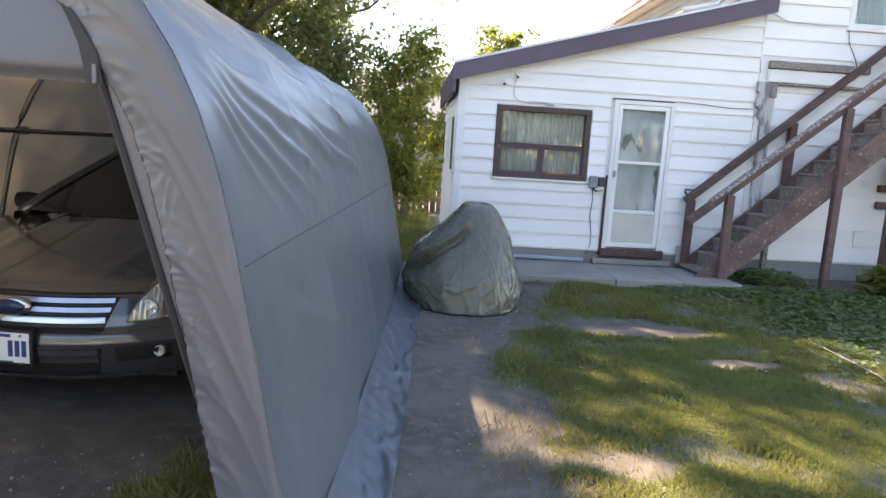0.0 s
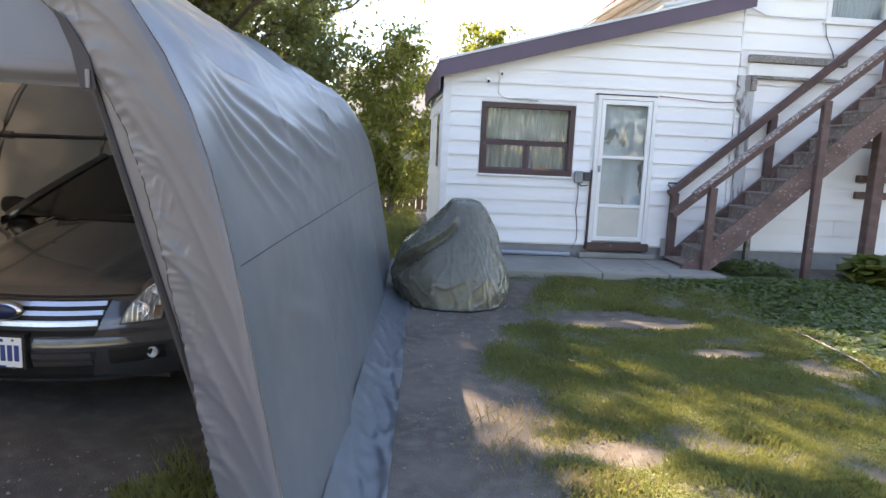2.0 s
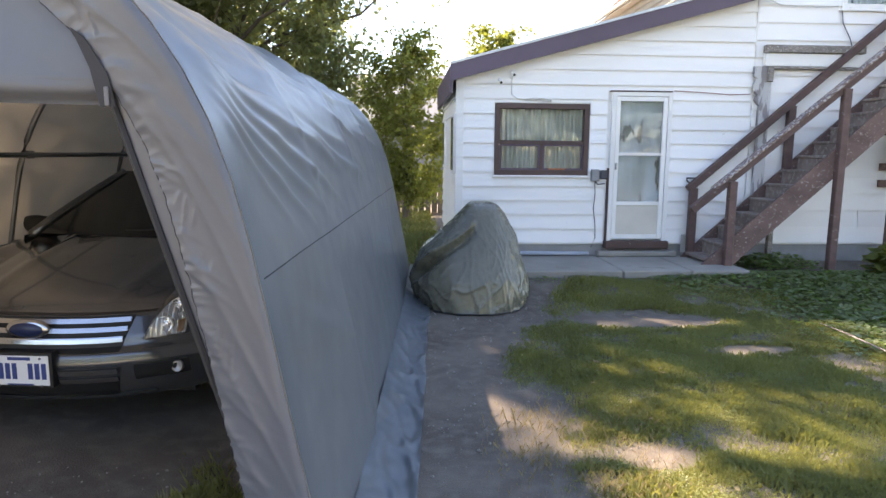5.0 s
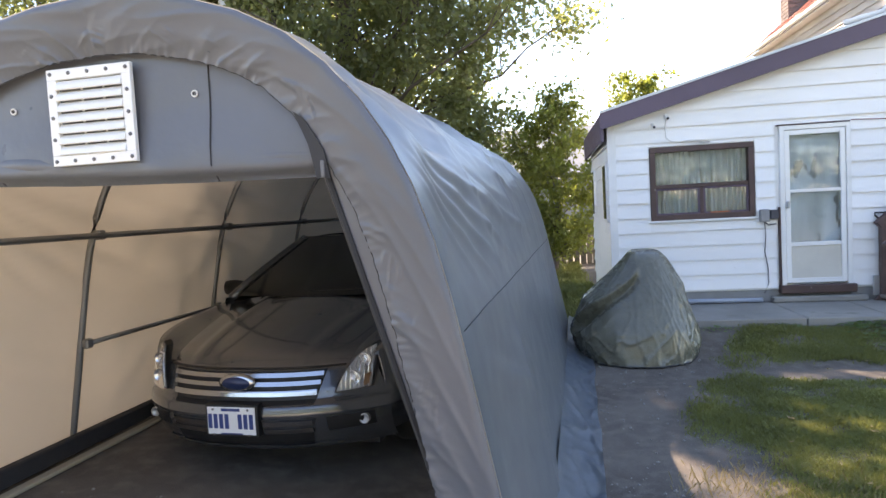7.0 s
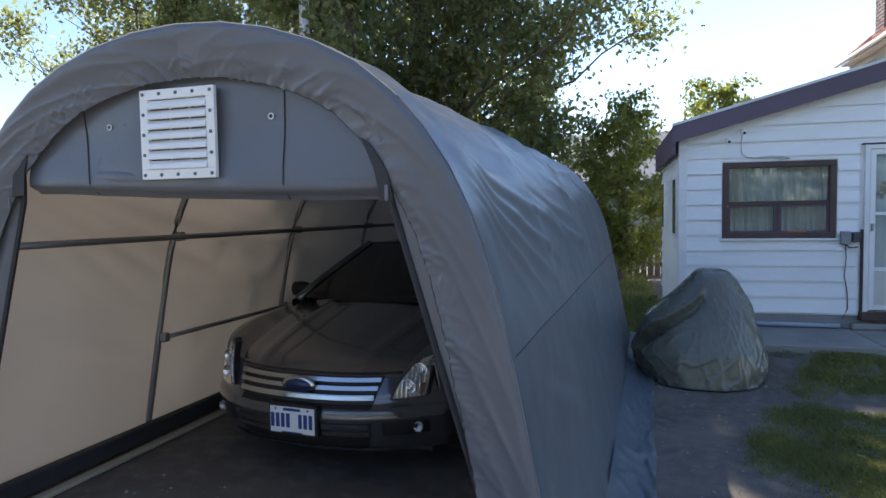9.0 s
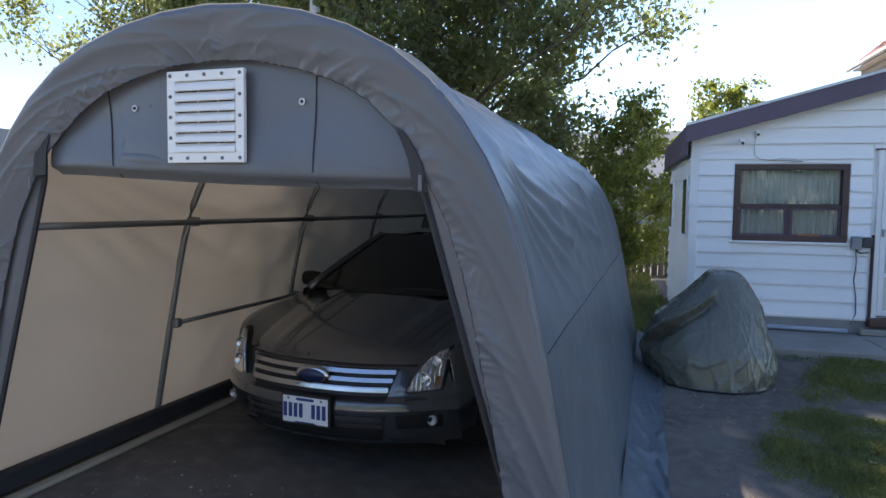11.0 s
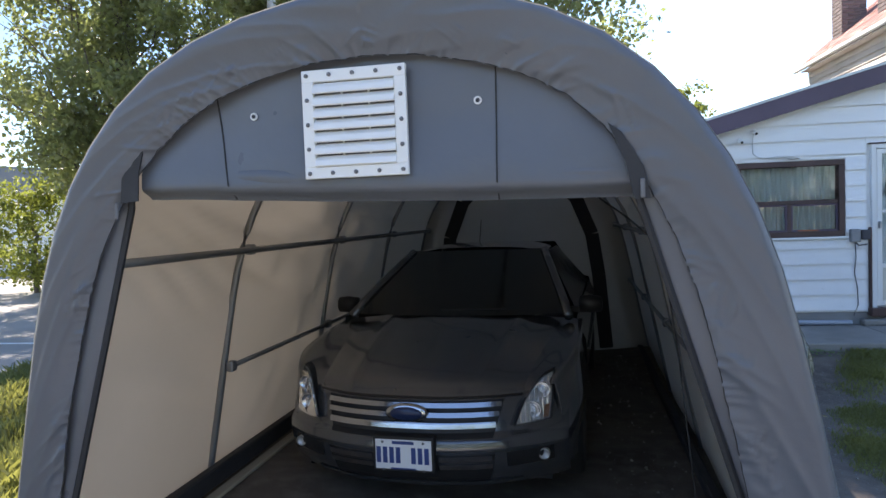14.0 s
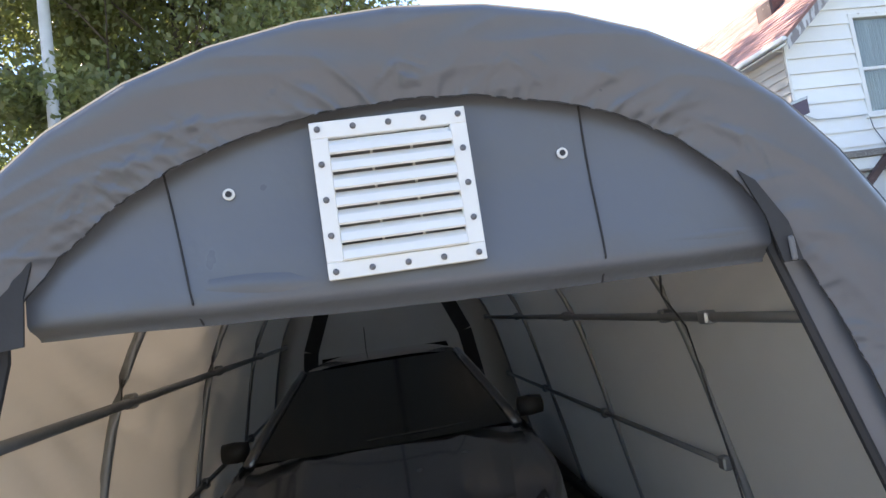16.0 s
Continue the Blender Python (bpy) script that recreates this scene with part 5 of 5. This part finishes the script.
def in_sun_patch(p):
    """Whether a leaf here would shade one of the sun patches cut for the yard."""
    if p.z < 6.5:
        return False
    g = p - SUNWARD * (p.z / SUNWARD.z)
    if not (-0.2 < g.x < 6 and 2.4 < g.y < 7.2):
        return False
    for x, y, a, b, turn, bare in SUN_PATCHES:
        c, s = math.cos(radians(turn)), math.sin(radians(turn))
        dx, dy = g.x - x, g.y - y
        if math.hypot((dx * c + dy * s) / a, (dy * c - dx * s) / b) < 1.2 + 0.5 * noise.noise((g.x * 5, g.y * 5, 1)):
            return (p.x * 7919.3 + p.y * 104.7 + p.z * 611.9) % 1.0 < bare
    return False


# keeps the added boughs from shading the shelter's front
def on_shelter(p):
    g = p - SUNWARD * ((p.z - 2.2) / SUNWARD.z)
    return -3.7 < g.x < -0.3 and 2.0 < g.y < 4.6


def leaf_mesh(name, clumps, size, mat, rng, droop=0.5, gaps=False, offset=None):
    """Clumps of (centre, radius, count): small folded leaves."""
    verts, faces = [], []
    for e, rad, count in clumps:
        for _ in range(count):
            c = e + Vector((rng.gauss(0, 0.5), rng.gauss(0, 0.5), rng.gauss(0, 0.38))) * rad
            if gaps and in_sun_patch(c + offset):
                continue
            s = size * rng.uniform(0.6, 1.35)
            d = Vector((rng.uniform(-1, 1), rng.uniform(-1, 1), rng.uniform(-1, 1) - droop)).normalized()
            w = d.cross(Vector((rng.uniform(-1, 1), rng.uniform(-1, 1), rng.uniform(-1, 1)))).normalized() * s * 0.3
            i = len(verts)
            verts += [c - d * s * 0.5, c + w, c + d * s * 0.5, c - w]
            faces.append((i, i + 1, i + 2, i + 3))
    me = bpy.data.meshes.new(name)
    me.from_pydata(verts, [], faces)
    me.materials.append(mat)
    return me


def tree(name, at, height, spread, trunk, seed, leaves, size, label, mat=None, low=0.3, clumps=42, fine=0.2, lean=(0, 0), shade_boughs=0):
    rng = random.Random(seed)
    t = thing(name, label, "tree", at)
    bm = bmesh.new()
    top = Vector((lean[0], lean[1], height * 0.82))
    pts = limb(bm, (0, 0, -0.1), top, trunk, trunk * 0.2, rng, 10, 0.25)
    ends = []
    for i in range(clumps):
        k = (i + rng.random()) / clumps
        z = height * (low + (0.98 - low) * k)
        f = max(0.15, math.sin(math.pi * min(1.0, 0.16 + 0.8 * k))) ** 0.7
        a = i * 2.399 + rng.uniform(-0.5, 0.5)
        r = spread * f * rng.uniform(0.45, 1.05)
        base = pts[min(len(pts) - 2, max(2, int(len(pts) * (z / height - 0.12))))]
        e = Vector((base.x + math.cos(a) * r, base.y + math.sin(a) * r, z))
        mid = limb(bm, base, e, trunk * 0.24 * (1.1 - k), trunk * 0.03, rng, 6, 0.35)
        for q in (3, 4, 5, 6):
            tip = mid[q] + Vector((rng.uniform(-1, 1), rng.uniform(-1, 1), rng.uniform(-0.4, 0.7))) * spread * 0.16
            limb(bm, mid[q - 1], tip, trunk * 0.05, trunk * 0.015, rng, 3, 0.3)
            ends.append(tip)
    for i in range(shade_boughs):
        # unseen boughs of the upper crown, added to shade the yard
        z = height * rng.uniform(0.68, 1.12)
        a, r = i * 2.399, spread * rng.uniform(0.2, 1.0) ** 0.5 * 0.9
        base = pts[-2]
        e = Vector((base.x + math.cos(a) * r, base.y + math.sin(a) * r, z))
        if on_shelter(e + Vector(at)):
            continue
        limb(bm, base, e, trunk * 0.12, trunk * 0.02, rng, 5, 0.3)
        ends.append(e)
    part("trunk", bm, M_BARK, t, "", True)
    per = max(1, leaves // len(ends))
    o = new("crown", leaf_mesh("crown", [(e, spread * fine * rng.uniform(0.6, 1.2), int(per * rng.uniform(0.5, 1.5))) for e in ends], size, mat or M_LEAF, rng, gaps=shade_boughs > 0, offset=Vector(at)))
    o.parent = t
    return t


tree("tree", (-4.9, 15.4, 0), 13.4, 5.4, 0.36, 3, 215000, 0.14, "tall dense leafy maple tree behind the shelter", low=0.16, clumps=84, fine=0.16, shade_boughs=150)
tree("tree", (-13.2, 17.5, 0), 15.5, 4.9, 0.32, 8, 80000, 0.15, "broad leafy tree beyond the parking edge", low=0.2, clumps=54, fine=0.17)
tree("tree", (-0.2, 14.3, 0), 4.2, 1.35, 0.08, 12, 15000, 0.095, "small light green tree by the fence", M_LEAF_Y, low=0.16, clumps=30, fine=0.25)
tree("tree", (2.7, 22.0, 0), 6.0, 1.65, 0.07, 15, 8000, 0.13, "thin young tree behind the house", M_LEAF_Y, low=0.5, clumps=20)
tree("tree", (-16.4, 17.3, 0), 3.4, 1.9, 0.1, 21, 9000, 0.12, "low bushy tree at the lot's edge", M_LEAF_Y, low=0.08, clumps=30)

# trees across the street behind the walk, seen in the panes
rng = random.Random(31)
far = leaf_mesh("street_trees", [(Vector((-30 + 60 * (i + rng.random()) / 150, -24 + rng.uniform(-2, 2), rng.uniform(0.5, 6.5))), 2.2, 70) for i in range(150)], 0.6, M_LEAF, rng)
tagged(new("street_trees", far), "row of leafy trees across the street", "trees", kind="stuff")


def build_fence():
    f = thing("board_fence", "weathered grey board fence at the end of the lawn", "fence", (-2.8, 16.0, 0))
    rng = random.Random(2)
    part("fence_rail", boxed(-3.2, 4.1, 0.05, 0.1, 0.4, 0.5), M_FENCE, f)
    x = -3.2
    while x < 4.0:
        w, h = rng.uniform(0.11, 0.15), rng.uniform(0.95, 1.1)
        part("board", boxed(x, x + w, rng.uniform(0, 0.01), 0.035, 0.05, h, bevel=0.004), M_FENCE, f)
        x += w + rng.uniform(0.01, 0.04)
    return f


build_fence()
single("parking_lot", boxed(-160, -8.2, -30, 60, -0.2, 0.015), M_ASPHALT, "pale sunlit asphalt parking lot", "parking lot", "structure")
for i, (y, w) in enumerate(((6.0, 0.1), (9.2, 0.1))):
    single("lot_line", boxed(-30, -8.6, y, y + w, 0.0155, 0.019), M_LINE, "white parking line on the asphalt", "road marking", "structure")
wh = thing("warehouse", "long low white building with a grey roof across the parking lot", "building", (-40, 27, 0))
part("wall", boxed(-30, 22, 0, 14, 0, 3.9), M_BLDG, wh)
bm = bmesh.new()
prism(bm, [(-30.4, 3.9), (22.4, 3.9), (22.4, 4.2), (8, 5.5), (-30.4, 4.6)], lambda u, v, k: (u, 14 - 14.4 * k, v))
part("roof", bm, M_ROOF_GREY, wh)
part("eave_trim", boxed(-30.4, 22.4, -0.45, -0.35, 3.75, 3.95), M_ROOF_GREY, wh)

# pole behind the shelter
pole = thing("utility_pole", "tall pale grey utility pole behind the tree", "utility pole", (-6.6, 12.4, 0))
bm = bmesh.new()
tube(bm, [(0, 0, 0), (0.01, 0, 4), (0.02, 0, 9)], [0.12, 0.11, 0.09], 12)
part("shaft", bm, M_CABLE, pole, "", True)

# neighbour's roof behind the trees
nb = thing("neighbour_house", "neighbouring house with a brown shingle roof behind trees", "house", (1.0, 36, 0))
part("wall", boxed(-4, 10, 0, 8, 0, 3.4), M_BLOCK, nb)
bm = bmesh.new()
prism(bm, [(-0.5, 3.3), (4, 6.3), (8.5, 3.3)], lambda u, v, k: (-4.5 + 15 * k, u, v))
part("roof", bm, M_ROOF_GREY, nb)


# ---- fittings on the house front ----
def cable(name, pts, r, mat, label):
    return single(name, tube(bmesh.new(), pts, r, 6), mat, label, "cable", smooth=True)


WY = WALL_Y - 0.03
for cx, cz in ((1.15, 2.7), (0.98, 2.6)):
    c = thing("security_camera", "small white security camera under the roof edge", "security camera", (cx, WY, cz))
    part("mount", lathe(bmesh.new(), [(0.03, 0.0), (0.03, -0.02), (0.012, -0.03), (0.012, -0.05)], 12, None, "y"), M_VENT, c)
    part("barrel", lathe(bmesh.new(), [(0.02, 0.0), (0.026, -0.005), (0.026, -0.08), (0.022, -0.085)], 12, Matrix.Translation((0, -0.03, -0.01)) @ Matrix.Rotation(0.4, 4, "X"), "y"), M_VENT, c)
    part("camera_lens", lathe(bmesh.new(), [(0.001, -0.002), (0.017, 0.0), (0.017, 0.01)], 10, Matrix.Translation((0, -0.112, -0.045)) @ Matrix.Rotation(0.4, 4, "X"), "y"), M_BLACKP, c)
cable("camera_cable", [(1.15, WY, 2.68), (1.13, WY - 0.01, 2.55), (1.14, WY, 2.42), (1.2, WY, 2.37), (1.35, WY, 2.35), (1.5, WY - 0.01, 2.36), (1.62, WY, 2.335)], 0.007, M_CABLE, "white cable looping down to the window")
cable("camera_cable", [(1.3, WY, 2.355), (1.45, WY - 0.015, 2.375), (1.6, WY - 0.01, 2.365), (1.68, WY, 2.335), (1.55, WY - 0.01, 2.33)], 0.006, M_CABLE, "loose white cable over the window")
mb = thing("electric_box", "grey outdoor electric outlet box beside the door", "electric box", (2.3, WY, 1.36))
part("box_body", boxed(-0.06, 0.05, -0.07, 0.0, -0.08, 0.08, bevel=0.01), M_BLOCK, mb)
part("box_cover", boxed(0.055, 0.15, -0.09, 0.0, -0.05, 0.07, bevel=0.012), M_CABLE_D, mb, "dark plastic cover")
cable("house_cable", [(2.3, WY - 0.02, 1.28), (2.31, WY - 0.02, 1.1), (2.3, WY, 0.9), (2.33, WY - 0.01, 0.7), (2.34, WY, 0.5), (2.27, WY - 0.05, 0.38)], 0.006, M_CABLE_D, "dark cable running down the wall")
cable("house_cable", [(2.28, WY - 0.02, 1.3), (2.34, WY - 0.03, 1.24), (2.43, WY - 0.03, 1.25)], 0.009, M_CABLE_D, "short dark cable at the outlet box")
cable("drain_pipe", [(0.9, WALL_Y - 0.06, 0.3), (1.6, WALL_Y - 0.06, 0.295), (2.25, WALL_Y - 0.06, 0.29)], 0.03, M_PVC, "blue-grey plastic pipe along the wall's foot")
cable("house_cable", [(3.33, WY - 0.01, 2.49), (3.7, WY - 0.01, 2.475), (4.1, WY - 0.01, 2.45), (4.38, WY - 0.02, 2.46)], 0.006, material("red_wire", (0.3, 0.12, 0.1), rough=0.6), "thin reddish wire along the siding")
cable("house_cable", [(4.4, WY - 0.02, 3.78), (4.5, WY - 0.02, 3.7), (4.7, WY - 0.02, 3.62), (5.2, WY - 0.02, 3.6), (5.5, WY - 0.02, 3.62)], 0.007, M_CABLE, "white cable along the gable siding")
cable("house_cable", [(5.55, WY - 0.02, 3.58), (5.58, WY - 0.02, 3.4), (5.7, WY - 0.02, 3.2), (5.75, WY - 0.02, 3.05)], 0.006, M_CABLE_D, "thin dark wire hanging below the window")
# remains of an old porch
pr = thing("old_porch_trim", "peeling grey and white boards left from an old porch", "porch trim", (4.55, WALL_Y - 0.03, 1.0))
part("top_board", boxed(-0.03, 1.35, -0.09, 0.0, 2.0, 2.1, bevel=0.008), M_WOOD_RAW, pr, "grey bare top board")
part("board", boxed(-0.02, 1.35, -0.05, 0.0, 1.83, 1.995, bevel=0.006), M_TRIM, pr)
part("ledge", boxed(0.02, 1.35, -0.075, 0.0, 1.79, 1.825, bevel=0.006), M_WOOD_RAW, pr)
part("pilaster", boxed(-0.06, 0.09, -0.055, 0.0, 0.0, 1.82, bevel=0.006), M_PEEL, pr, "peeling white pilaster")
bm = bmesh.new()
prism(bm, [(-0.06, 1.82), (-0.15, 1.82), (-0.15, 1.7), (-0.11, 1.66), (-0.15, 1.58), (-0.14, 1.5), (-0.09, 1.45), (-0.12, 1.38), (-0.06, 1.3)], lambda u, v, k: (u, -0.06 * k, v))
part("bracket", bm, M_PEEL, pr, "scrolled wooden bracket")
part("block", boxed(0.02, 0.09, -0.1, -0.055, 1.62, 1.8, bevel=0.006), M_WOOD_RAW, pr)
# downspout on the side wall
ds = thing("downspout", "white downspout from the upper gutter to the lean-to roof", "downspout", (4.1, 9.4, 3.9))
bm = bmesh.new()
tube(bm, [(-0.05, 0.0, 0.75), (-0.02, 0.0, 0.25), (-0.02, -0.02, 0.1), (-0.12, -0.05, 0.0), (-0.6, -0.1, -0.11)], 0.038, 8)
part("pipe", bm, M_TRIM, ds, "", True)
part("bracket", boxed(-0.07, 0.2, -0.02, 0.02, 0.18, 0.22), M_BROWN, ds)
# window air conditioner over two boards, under the stairs
ac = thing("air_conditioner", "off-white window air conditioner in the wall under the stairs", "air conditioner", (6.72, WALL_Y - 0.03, 1.73))
part("casing", boxed(-0.2, 0.2, -0.22, 0.0, -0.16, 0.16, bevel=0.012), M_VENT, ac)
part("grille_panel", boxed(-0.165, 0.155, -0.226, -0.2, -0.13, 0.135, bevel=0.003), M_BLOCK, ac, "grey rear grille")
for i in range(9):
    part("fin", boxed(-0.16, 0.15, -0.232, -0.226, -0.12 + i * 0.029, -0.108 + i * 0.029), M_FENCE, ac)
for z, deep, mt in ((1.5, 0.06, M_STAIR), (1.27, 0.05, M_STAIR), (1.98, 0.03, M_BROWN)):
    single("wall_board", boxed(6.3, 7.4, WALL_Y - 0.035 - deep, WALL_Y - 0.032, z - 0.05, z + 0.05, bevel=0.006), mt, "brown painted board fixed across the siding", "board")
# shovel at the stairs
sv = thing("shovel", "garden shovel leaning by the stair foot", "shovel", (3.62, 8.72, 0.3))
part("handle", tube(bmesh.new(), [(0.0, 0.0, 0.25), (0.02, 0.02, 0.95)], 0.014, 8), M_WOOD_RAW, sv)
part("grip", tube(bmesh.new(), [(0.02, 0.02, 0.93), (-0.05, 0.02, 1.0), (-0.05, 0.02, 1.03), (0.09, 0.02, 1.03), (0.09, 0.02, 1.0), (0.02, 0.02, 0.93)], 0.011, 6), M_BLACKP, sv)
part("blade", boxed(-0.09, 0.09, -0.01, 0.01, 0.01, 0.26, bevel=0.006), M_METAL, sv)
# side window of the lean-to
sw = thing("window_3", "narrow dark window in the lean-to's side wall", "window", (X_L, 8.98, 1.36), kind="structure")
part("window_frame", boxed(-0.045, 0.02, 0.0, 0.47, 0.0, 0.82, bevel=0.006), M_TRIM, sw)
part("pane", boxed(-0.051, -0.046, 0.05, 0.42, 0.05, 0.77), M_TINT, sw)
sw = thing("window_4", "dark window at the far end of the side wall", "window", (X_L, 11.05, 1.4), kind="structure")
part("window_frame", boxed(-0.045, 0.02, 0.0, 0.45, 0.0, 0.8, bevel=0.006), M_TRIM, sw)
part("pane", boxed(-0.051, -0.046, 0.05, 0.4, 0.05, 0.75), M_TINT, sw)
# cord in the shelter
SM = pose(*SHELTER_AT, 0, 0, SHELTER_TURN)
cord = single("pull_cord", tube(bmesh.new(), [SM @ Vector(p) for p in ((0.62, 0.16, 1.9), (0.9, 0.8, 1.72), (1.06, 0.98, 1.58), (1.12, 0.95, 1.1), (1.16, 0.9, 0.6), (1.2, 0.88, 0.15))], 0.004, 6), M_ZIP, "black cord hanging inside the shelter", "cord", smooth=True)


# ---- ground cover ----
def blades(name, label, count, area, mat, size, seed, keep, wide=0.12, category="grass"):
    rng = random.Random(seed)
    verts, faces = [], []
    while count > 0:
        count -= 1
        x, y = rng.uniform(area[0], area[1]), rng.uniform(area[2], area[3])
        if rng.random() > keep(x, y):
            continue
        h = size * rng.uniform(0.45, 1.3) * (1 + 0.9 * noise.noise((x * 2.2, y * 2.2, 8.0)))
        a = rng.uniform(0, 6.283)
        w = h * wide * rng.uniform(0.7, 1.3)
        lean = rng.uniform(0.15, 0.9) * h
        c, s = math.cos(a), math.sin(a)
        z = ground_z(x, y)
        i = len(verts)
        b = a + rng.uniform(-0.8, 0.8)
        verts += [(x - s * w, y + c * w, z - 0.005), (x + s * w, y - c * w, z - 0.005), (x + math.cos(b) * lean * 0.4 + s * w * 0.7, y + math.sin(b) * lean * 0.4 - c * w * 0.7, z + h * 0.6), (x + math.cos(b) * lean, y + math.sin(b) * lean, z + h)]
        faces.append((i, i + 1, i + 2, i + 3))
    me = bpy.data.meshes.new(name)
    me.from_pydata(verts, [], faces)
    me.materials.append(mat)
    return tagged(new(name, me), label, category, kind="stuff")


blades("lawn_grass", "short patchy green lawn grass", 520000, (0.2, 5.6, 2.0, 7.7), M_GRASS, 0.034, 4, lambda x, y: grass_cover(x, y) * smooth(6.5, 3.5, x + 0.25 * y), 0.13)
blades("back_lawn_grass", "green lawn between shelter and fence", 26000, (-1.2, 0.4, 8.6, 16.0), M_GRASS, 0.09, 5, lambda x, y: grass_cover(x, y), 0.14)
blades("side_grass", "bright green grass strip beside the parking lot", 60000, (-8.3, -3.75, 0.5, 9.5), M_GRASS, 0.12, 6, lambda x, y: grass_cover(x, y), 0.1)
blades("tuft", "green grass tuft at the shelter's leg", 2600, (-1.45, -0.75, 2.75, 3.45), M_GRASS, 0.07, 17, lambda x, y: smooth(0.1, 0.5, noise.noise((x * 3, y * 3, 1)) + 0.25), 0.07)
blades("straw", "dry yellow straw on bare soil", 5200, (0.15, 1.7, 2.3, 4.4), M_DRY, 0.045, 7, lambda x, y: smooth(1.0, 0.3, math.hypot((x - 0.75) / 0.75, (y - 3.4) / 0.95)), 0.035, "straw")


def weeds(name, label, count, keep, area, size, seed, lift, category="weeds", mat=None):
    """Round leaves on short stalks, tilted to the light."""
    rng = random.Random(seed)
    verts, faces = [], []
    for _ in range(count):
        x, y = rng.uniform(area[0], area[1]), rng.uniform(area[2], area[3])
        k = keep(x, y)
        if rng.random() > k:
            continue
        z = ground_z(x, y) + rng.uniform(0.02, lift) * (0.4 + 0.6 * k)
        r = size * rng.uniform(0.6, 1.3)
        tilt = Matrix.Rotation(rng.uniform(0, 6.28), 3, "Z") @ Matrix.Rotation(rng.uniform(-0.7, 0.7), 3, "X")
        i = len(verts)
        for q in range(6):
            a = q * math.pi / 3
            rr = r * (1.0 if q else 1.25)
            verts.append(Vector((x, y, z)) + tilt @ Vector((rr * math.cos(a), rr * 0.8 * math.sin(a), 0.15 * r * math.cos(2 * a))))
        faces.append(tuple(range(i, i + 6)))
    me = bpy.data.meshes.new(name)
    me.from_pydata(verts, [], faces)
    me.materials.append(mat or M_WEED)
    return tagged(new(name, me), label, category, kind="stuff")


weeds("ground_ivy", "low green ground ivy spreading over the yard", 60000, lambda x, y: smooth(4.2, 6.2, x + 0.35 * y - 0.9 + 0.8 * noise.noise((x, y, 4))) * smooth(8.0, 7.6, y), (2.6, 9.0, 3.0, 8.0), 0.028, 9, 0.07)
weeds("stair_weeds", "clump of leafy weeds under the stairs", 2600, lambda x, y: smooth(1.0, 0.3, math.hypot((x - 4.6) / 0.7, (y - 8.2) / 0.45)), (3.8, 5.4, 7.7, 8.7), 0.03, 10, 0.2)
weeds("stair_weeds", "leafy hosta clump near the far stair post", 1500, lambda x, y: smooth(1.0, 0.3, math.hypot((x - 6.0) / 0.6, (y - 7.7) / 0.45)), (5.3, 6.8, 7.2, 8.2), 0.085, 11, 0.4, mat=M_LEAF_Y)
weeds("edge_weeds", "small weeds and litter along the edge of the concrete walk", 2600, lambda x, y: smooth(0.16, 0.0, abs(y - 7.52 - 0.08 * noise.noise((x * 2, 0, 1)))) * smooth(-0.1, 0.4, noise.noise((x * 2.5, y * 2, 6))), (0.95, 3.9, 7.3, 7.75), 0.016, 19, 0.06)
weeds("clover", "tiny clover leaves among the lawn grass", 210000, lambda x, y: grass_cover(x, y) * smooth(-0.5, 0.6, noise.noise((x * 2.3, y * 2.3, 5))), (0.4, 4.2, 2.3, 7.0), 0.0055, 13, 0.028, "clover", M_CLOVER)
rng = random.Random(14)
verts, faces = [], []
for _ in range(2600):
    x, y = rng.uniform(-3.3, 1.4), rng.uniform(1.6, 8.0)
    if grass_cover(x, y) > 0.5 or (x < -1.1 and y > 3.3):
        continue
    r = 0.004 + 0.012 * rng.random() ** 3
    z = ground_z(x, y) + r * 0.3
    i = len(verts)
    a = rng.uniform(0, 6)
    verts += [(x + r * math.cos(a + q * 1.571) * rng.uniform(0.7, 1.2), y + r * math.sin(a + q * 1.571), z) for q in range(4)] + [(x, y, z + r * 0.8), (x, y, z - r)]
    faces += [(i + q, i + (q + 1) % 4, i + 4) for q in range(4)] + [(i + (q + 1) % 4, i + q, i + 5) for q in range(4)]
me = bpy.data.meshes.new("pebbles")
me.from_pydata(verts, [], faces)
me.materials.append(M_CONCRETE)
tagged(new("pebbles", me), "small pale pebbles scattered on the driveway soil", "pebbles", kind="stuff")
single("fallen_branch", tube(bmesh.new(), [(3.74, 5.95, 0.045), (3.71, 5.6, 0.06), (3.72, 5.25, 0.05), (3.68, 4.9, 0.058), (3.6, 4.6, 0.04)], [0.004, 0.006, 0.008, 0.008, 0.006], 7), M_WOOD_RAW, "bare pale branch lying in the ground ivy", "branch", smooth=True)
rng = random.Random(23)
verts, faces = [], []
for _ in range(16):
    x, y = rng.uniform(0.4, 3.4), rng.uniform(2.6, 6.6)
    r, a, z = rng.uniform(0.018, 0.032), rng.uniform(0, 6.28), ground_z(x, y) + rng.uniform(0.025, 0.045)
    i = len(verts)
    verts += [(x + r * k * math.cos(a + q), y + r * k * math.sin(a + q), z + h) for q, k, h in ((0, 1.3, 0.006), (1.2, 0.6, 0.0), (2.4, 0.7, 0.008), (3.14, 1.0, 0.0), (3.9, 0.7, 0.008), (5.1, 0.6, 0.0))]
    faces.append(tuple(range(i, i + 6)))
me = bpy.data.meshes.new("fallen_leaves")
me.from_pydata(verts, [], faces)
me.materials.append(M_DRY)
tagged(new("fallen_leaves", me), "pale dry leaves scattered on the grass", "leaves", kind="stuff")
